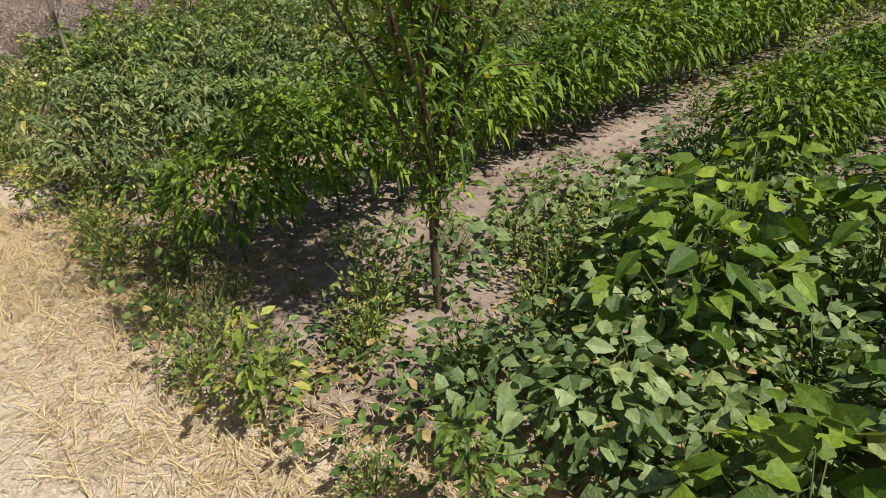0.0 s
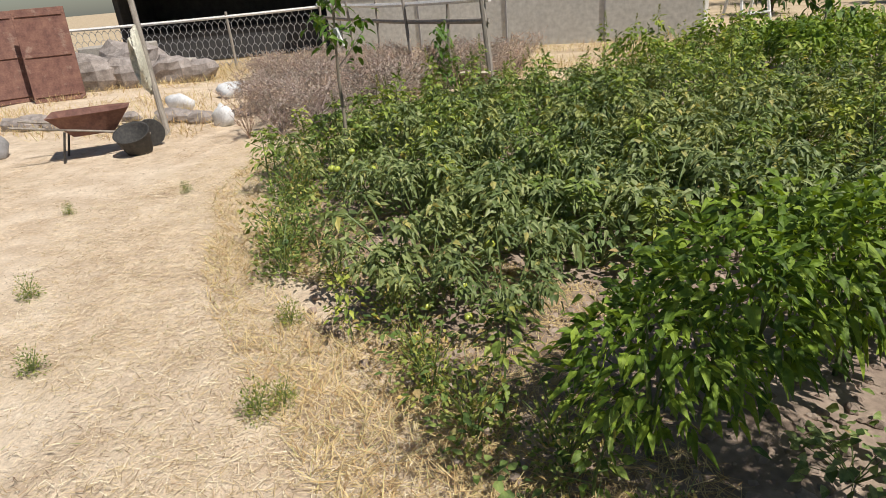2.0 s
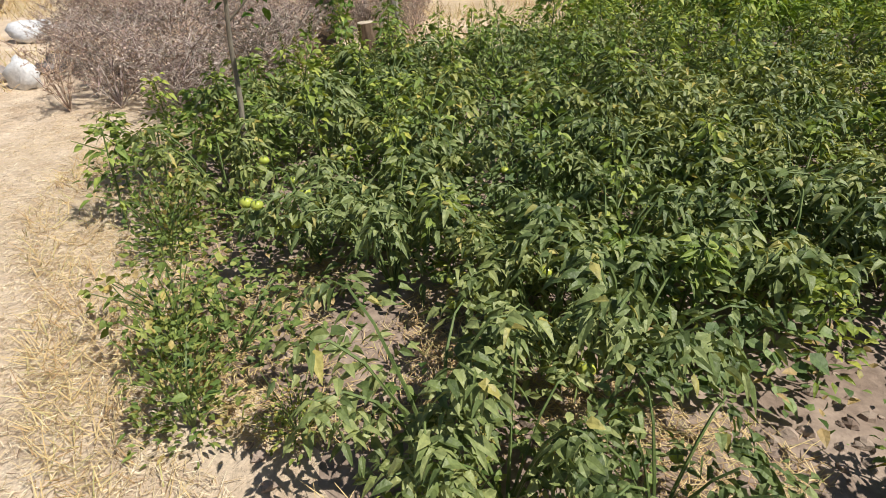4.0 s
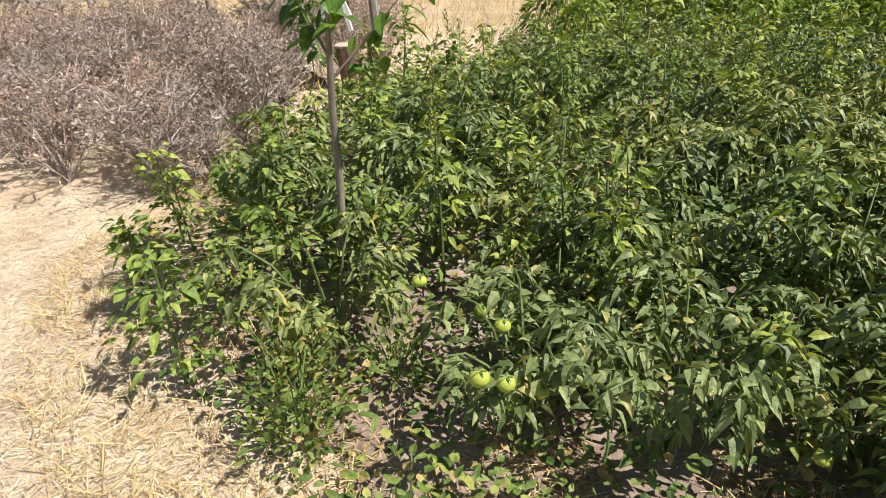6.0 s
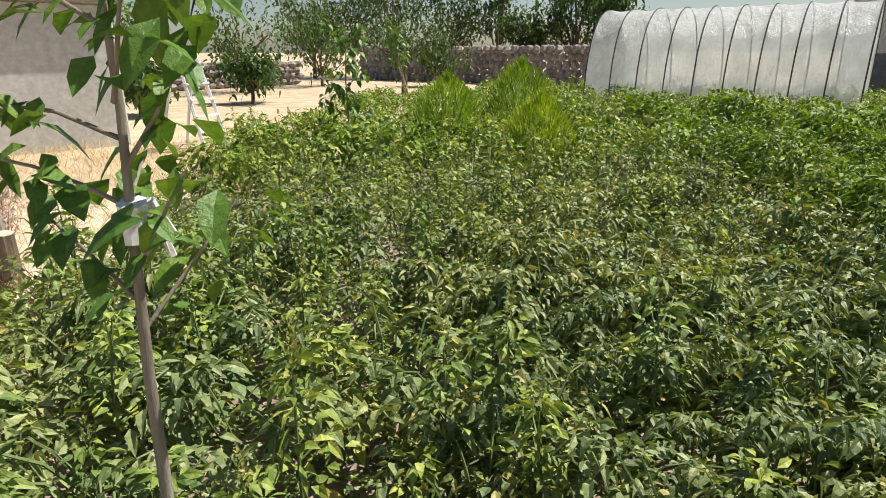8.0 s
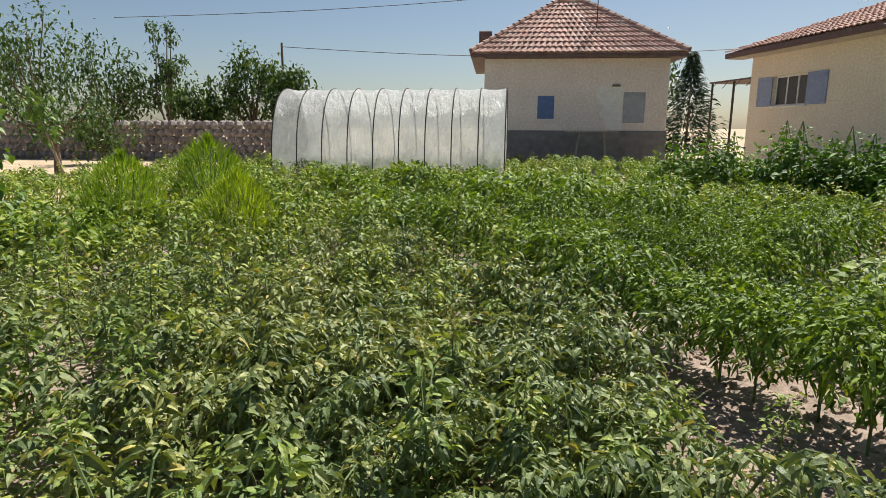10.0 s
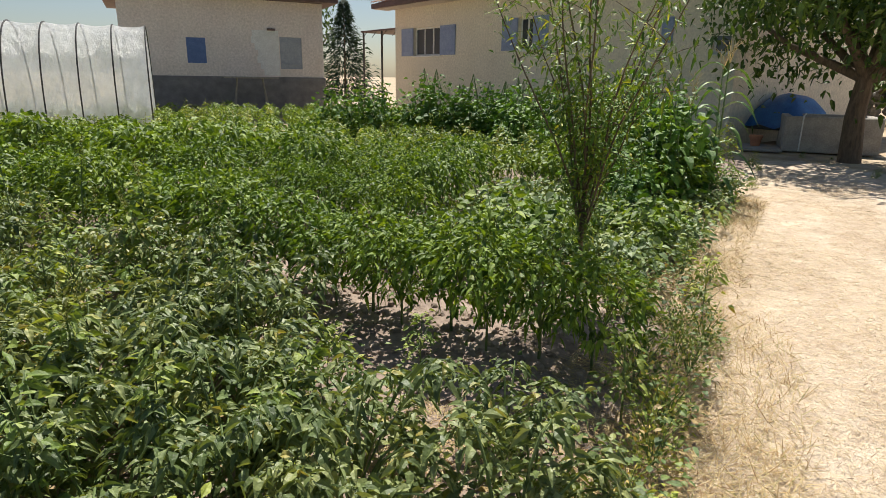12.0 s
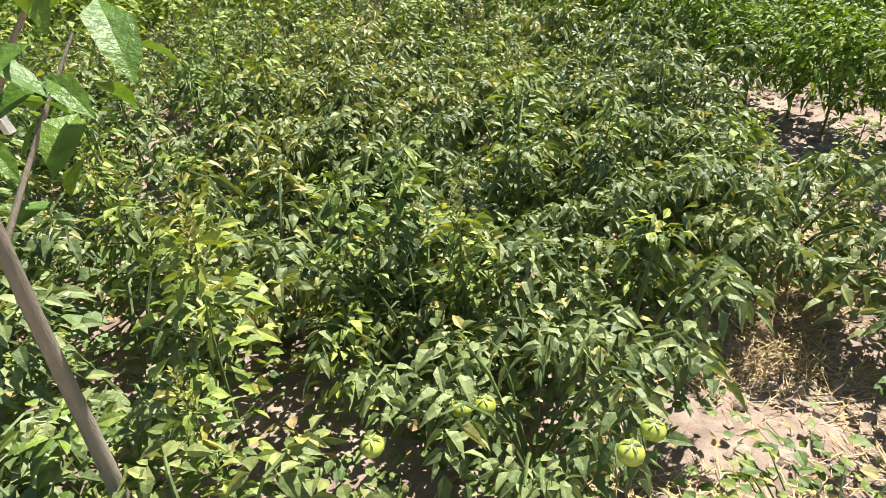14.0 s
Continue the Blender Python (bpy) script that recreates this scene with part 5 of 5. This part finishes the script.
# open lean-to; the shade inside is put into its walls' near-black colour
barn = thing("lean_to", "low lean-to behind the wire fence, its inner shade painted near-black", "shed", pose(-15.5, 15.6, 0, 0, 0, 20))
for nm, lo, hi, m in (("back_wall", (0, 2.4, 0), (8.2, 2.6, 2.0), M_DARKIN), ("end_wall", (0, 0, 0), (.15, 2.4, 2.0), M_DARKIN), ("end_wall", (8.05, 0, 0), (8.2, 2.4, 2.0), M_DARKIN), ("roof", (-.4, -.6, 2.0), (8.6, 2.9, 2.12), M_DARKGREY), ("front_board", (0, -.02, 0), (8.2, .03, .85), M_DARKIN)):
    b = Build()
    b.box(lo, hi, .01)
    part(nm, b, m, barn)
store = thing("storage_building", "pale grey panelled building with a darker roof edge", "building", pose(-9.4, 16.6, 0, 0, 0, -5))
b = Build()
b.box((0, 0, -.1), (9.4, 5, 2.3), .02)
part("wall", b, M_GREYWALL, store)
b = Build()
b.box((-.2, -.2, 2.3), (9.6, 5.2, 3.0), .05)
part("roof", b, M_DARKGREY, store)
for k in range(4):
    b = Build()
    b.box((.4 + k * 2.3, -.03, 0), (.44 + k * 2.3, 0, 2.3))
    part("seam", b, M_DARKGREY, store)

post = thing("hose_post", "leaning pale post with a coil of hose hung on it", "post", pose(-6.97, 7.34, 0))
b = Build()
b.tube([(0, 0, -.1), (-.12, .12, .7), (-.3, .3, 1.9)], .04, .035, 8, True)
part("pole", b, M_STAKE, post)
for k in range(11):
    b = Build()
    w = .07 + .013 * k
    b.tube([(-.17 + w * math.sin(a) * .85, .1 - .012 * k - w * math.sin(a) * .6, .92 - (.4 - .016 * k) * math.cos(a) + .03 * math.sin(5 * a + k)) for a in np.linspace(0, 2 * math.pi, 25)], .02, .02, 5)
    part("hose_loop", b, M_ROPE, post)

bar = thing("wheelbarrow", "rusty metal wheelbarrow standing on the dry ground", "wheelbarrow", pose(-7.15, 6.4, 0, 0, 0, 42) @ Matrix.Scale(0.8, 4))
b = Build()
tv = []
for z, sx, sy in ((.33, .26, .2), (.62, .5, .34), (.64, .52, .36), (.62, .48, .32), (.36, .24, .18)):
    tv += [(x * sx + .05, y * sy, z) for x, y in ((-1, -1), (-.3, -1.05), (.5, -1.02), (1, -.7), (1, .7), (.5, 1.02), (-.3, 1.05), (-1, 1))]
b.add(tv, [tuple(range(7, -1, -1)), tuple(range(32, 40))] + [(k * 8 + s, k * 8 + (s + 1) % 8, k * 8 + 8 + (s + 1) % 8, k * 8 + 8 + s) for k in range(4) for s in range(8)])
part("tray", b, M_RUST, bar, "rusted sheet-metal tray")
b = Build()
b.tube([(.75, -.04, .2), (.75, .04, .2)], .2, .2, 18, True)
part("wheel", b, M_RUBBER, bar)
for sy in (-.24, .24):
    b = Build()
    b.tube([(.75, sy * .25, .2), (.3, sy, .33), (-.9, sy * 1.15, .58)], .018, .018, 6, True)
    part("handle", b, M_STAKE, bar)
    b = Build()
    b.tube([(-.3, sy, .42), (-.42, sy * 1.05, 0.0)], .016, .016, 6, True)
    part("leg", b, M_IRON, bar)
buck = thing("rubber_bucket", "black rubber bucket tipped beside the wheelbarrow", "bucket", pose(-6.62, 6.5, .02, 24, 10, 0))
b = Build()
prof = [(.14, 0), (.19, .25), (.2, .27), (.18, .26), (.13, .03)]
bv = [(r * math.cos(a), r * math.sin(a), z) for r, z in prof for a in np.linspace(0, 2 * math.pi, 16, endpoint=False)]
b.add(bv, [tuple(range(15, -1, -1)), tuple(range(64, 80))] + [(k * 16 + s, k * 16 + (s + 1) % 16, k * 16 + 16 + (s + 1) % 16, k * 16 + 16 + s) for k in range(4) for s in range(16)])
part("bucket_body", b, M_RUBBER, buck, "", True)
def rusty_door(x, y, turn):
    """A ribbed sheet-metal door leaning back."""
    ob = thing("rusty_sheet", "rusty brown metal door leaning against rubble", "metal door", pose(x, y, 0, -14, 0, turn), "rusty doors by the fence")
    q = Build()
    q.box((-.45, 0, 0), (.45, .04, 1.75), .008)
    part("panel", q, M_RUST, ob)
    for z in (.1, .85, 1.6):
        q = Build()
        q.box((-.4, -.025, z), (.4, -.002, z + .06), .004)
        part("rib", q, M_RUST, ob)


rusty_door(-12.0, 10.15, 38)
rusty_door(-13.0, 9.95, 52)
for i, (x, y, z, rz) in enumerate(((-12.9, 12.6, .0, 12), (-12.8, 12.7, .42, 20), (-11.9, 13.0, .0, -8))):
    q = Build()
    q.box((-.8, -.3, 0), (.8, .3, .4), .03)
    slab = solid("concrete_block", q, M_CONC, "broken grey concrete block in the rubble heap", "concrete block", "", False, "rubble by the fence")
    slab.matrix_basis = pose(x, y, z, 0, 0, rz)
for i, (x, y, r) in enumerate(((-12.6, 11.4, .7), (-11.8, 11.7, .55), (-13.4, 11.0, .6), (-11.0, 12.2, .5), (-10.4, 12.4, .4), (-12.2, 12.4, .8))):
    b = Build()
    blob(b, (x, y, r * .45), (r, r * .7, r * .62), 400 + i, 7, 11, .3)
    solid("boulder", b, M_STONE, "pale dusty rubble boulder by the fence", "boulder", "", False, "rubble by the fence")
for i, (x, y, sx, sy) in enumerate(((-7.85, 10.1, .3, .24), (-7.5, 10.9, .2, .14), (-8.1, 8.95, .26, .1), (-6.45, 7.85, .16, .12), (-8.6, 6.2, .2, .2))):
    b = Build()
    blob(b, (x, y, .11), (sx, sy, .14), 420 + i, 7, 12, .35)
    solid("sack", b, M_SACK if i != 4 else M_DARKGREY, "crumpled white woven sack lying on the ground", "sack", "", True, "sacks by the fence")
for i in range(16):
    x, y = random.uniform(-10.5, -6.0), random.uniform(7.6, 9.0)
    b = Build()
    r = random.uniform(.07, .2)
    blob(b, (x, y, r * .4), (r * 1.4, r, r * .6), 440 + i, 5, 8, .3)
    solid("rubble_stone", b, M_STONE, "pale loose stone at the path's edge", "stone", "", False, "loose stones by the path")
for i, (x, y, h, r, tx) in enumerate(((-3.38, 9.16, .38, .10, -.06), (-3.17, 9.1, .38, .085, .01), (-3.72, 9.25, .17, .10, -.3))):
    st = thing("tree_stump", "sawn grey-brown stump with a pale cut top", "stump", pose(x, y, 0), "stumps beside the fence post")
    b = Build()
    b.tube([(0, 0, -.05), (tx * .5, 0, h * .5), (tx, 0, h)], r * 1.15, r, 11)
    part("bark", b, M_DARKBARK, st)
    b = Build()
    b.tube([(tx, 0, h - .012), (tx * 1.02, 0, h + .006)], r, r * .97, 11, True)
    part("cut_face", b, M_CUT, st)

ladder = thing("step_ladder", "white metal step ladder standing open on dry ground", "ladder", pose(0.6, 14.6, 0, 0, 0, 25))
for sx in (-.3, .3):
    for y1 in (-.45, .45):
        b = Build()
        b.tube([(sx, y1, 0), (sx * .75, y1 * .06, 1.5)], .03, .03, 5, True)
        part("rail", b, M_WHITE, ladder)
for k in range(5):
    b = Build()
    z = .25 + .26 * k
    b.box((-.28, -.45 * (1 - z / 1.6) - .05, z), (.28, -.45 * (1 - z / 1.6) + .05, z + .03), .005)
    part("step", b, M_WHITE, ladder)

# power line across the far sky
for i, (x, y) in enumerate(((26.0, 21.5), (30.0, -4.0))):
    pl = thing("utility_pole", "slim wooden utility pole far behind the garden", "pole", pose(x, y, 0), "utility poles")
    b = Build()
    b.tube([(0, 0, 0), (0, 0, 5.9)], .08, .06, 7, True)
    part("pole_shaft", b, M_DARKBARK, pl)
for z0, z1 in ((5.7, 5.5), (7.6, 9.2)):
    b = Build()
    b.tube([(26.0 + 4 * s, 32.0 - 36 * s if z0 > 6 else 21.5 - 25.5 * s, z0 + (z1 - z0) * s - .5 * math.sin(math.pi * s)) for s in np.linspace(0, 1, 16)], .016, .016, 4)
    solid("power_cable", b, M_IRON, "thin dark overhead cable", "cable", "", False, "overhead cables")
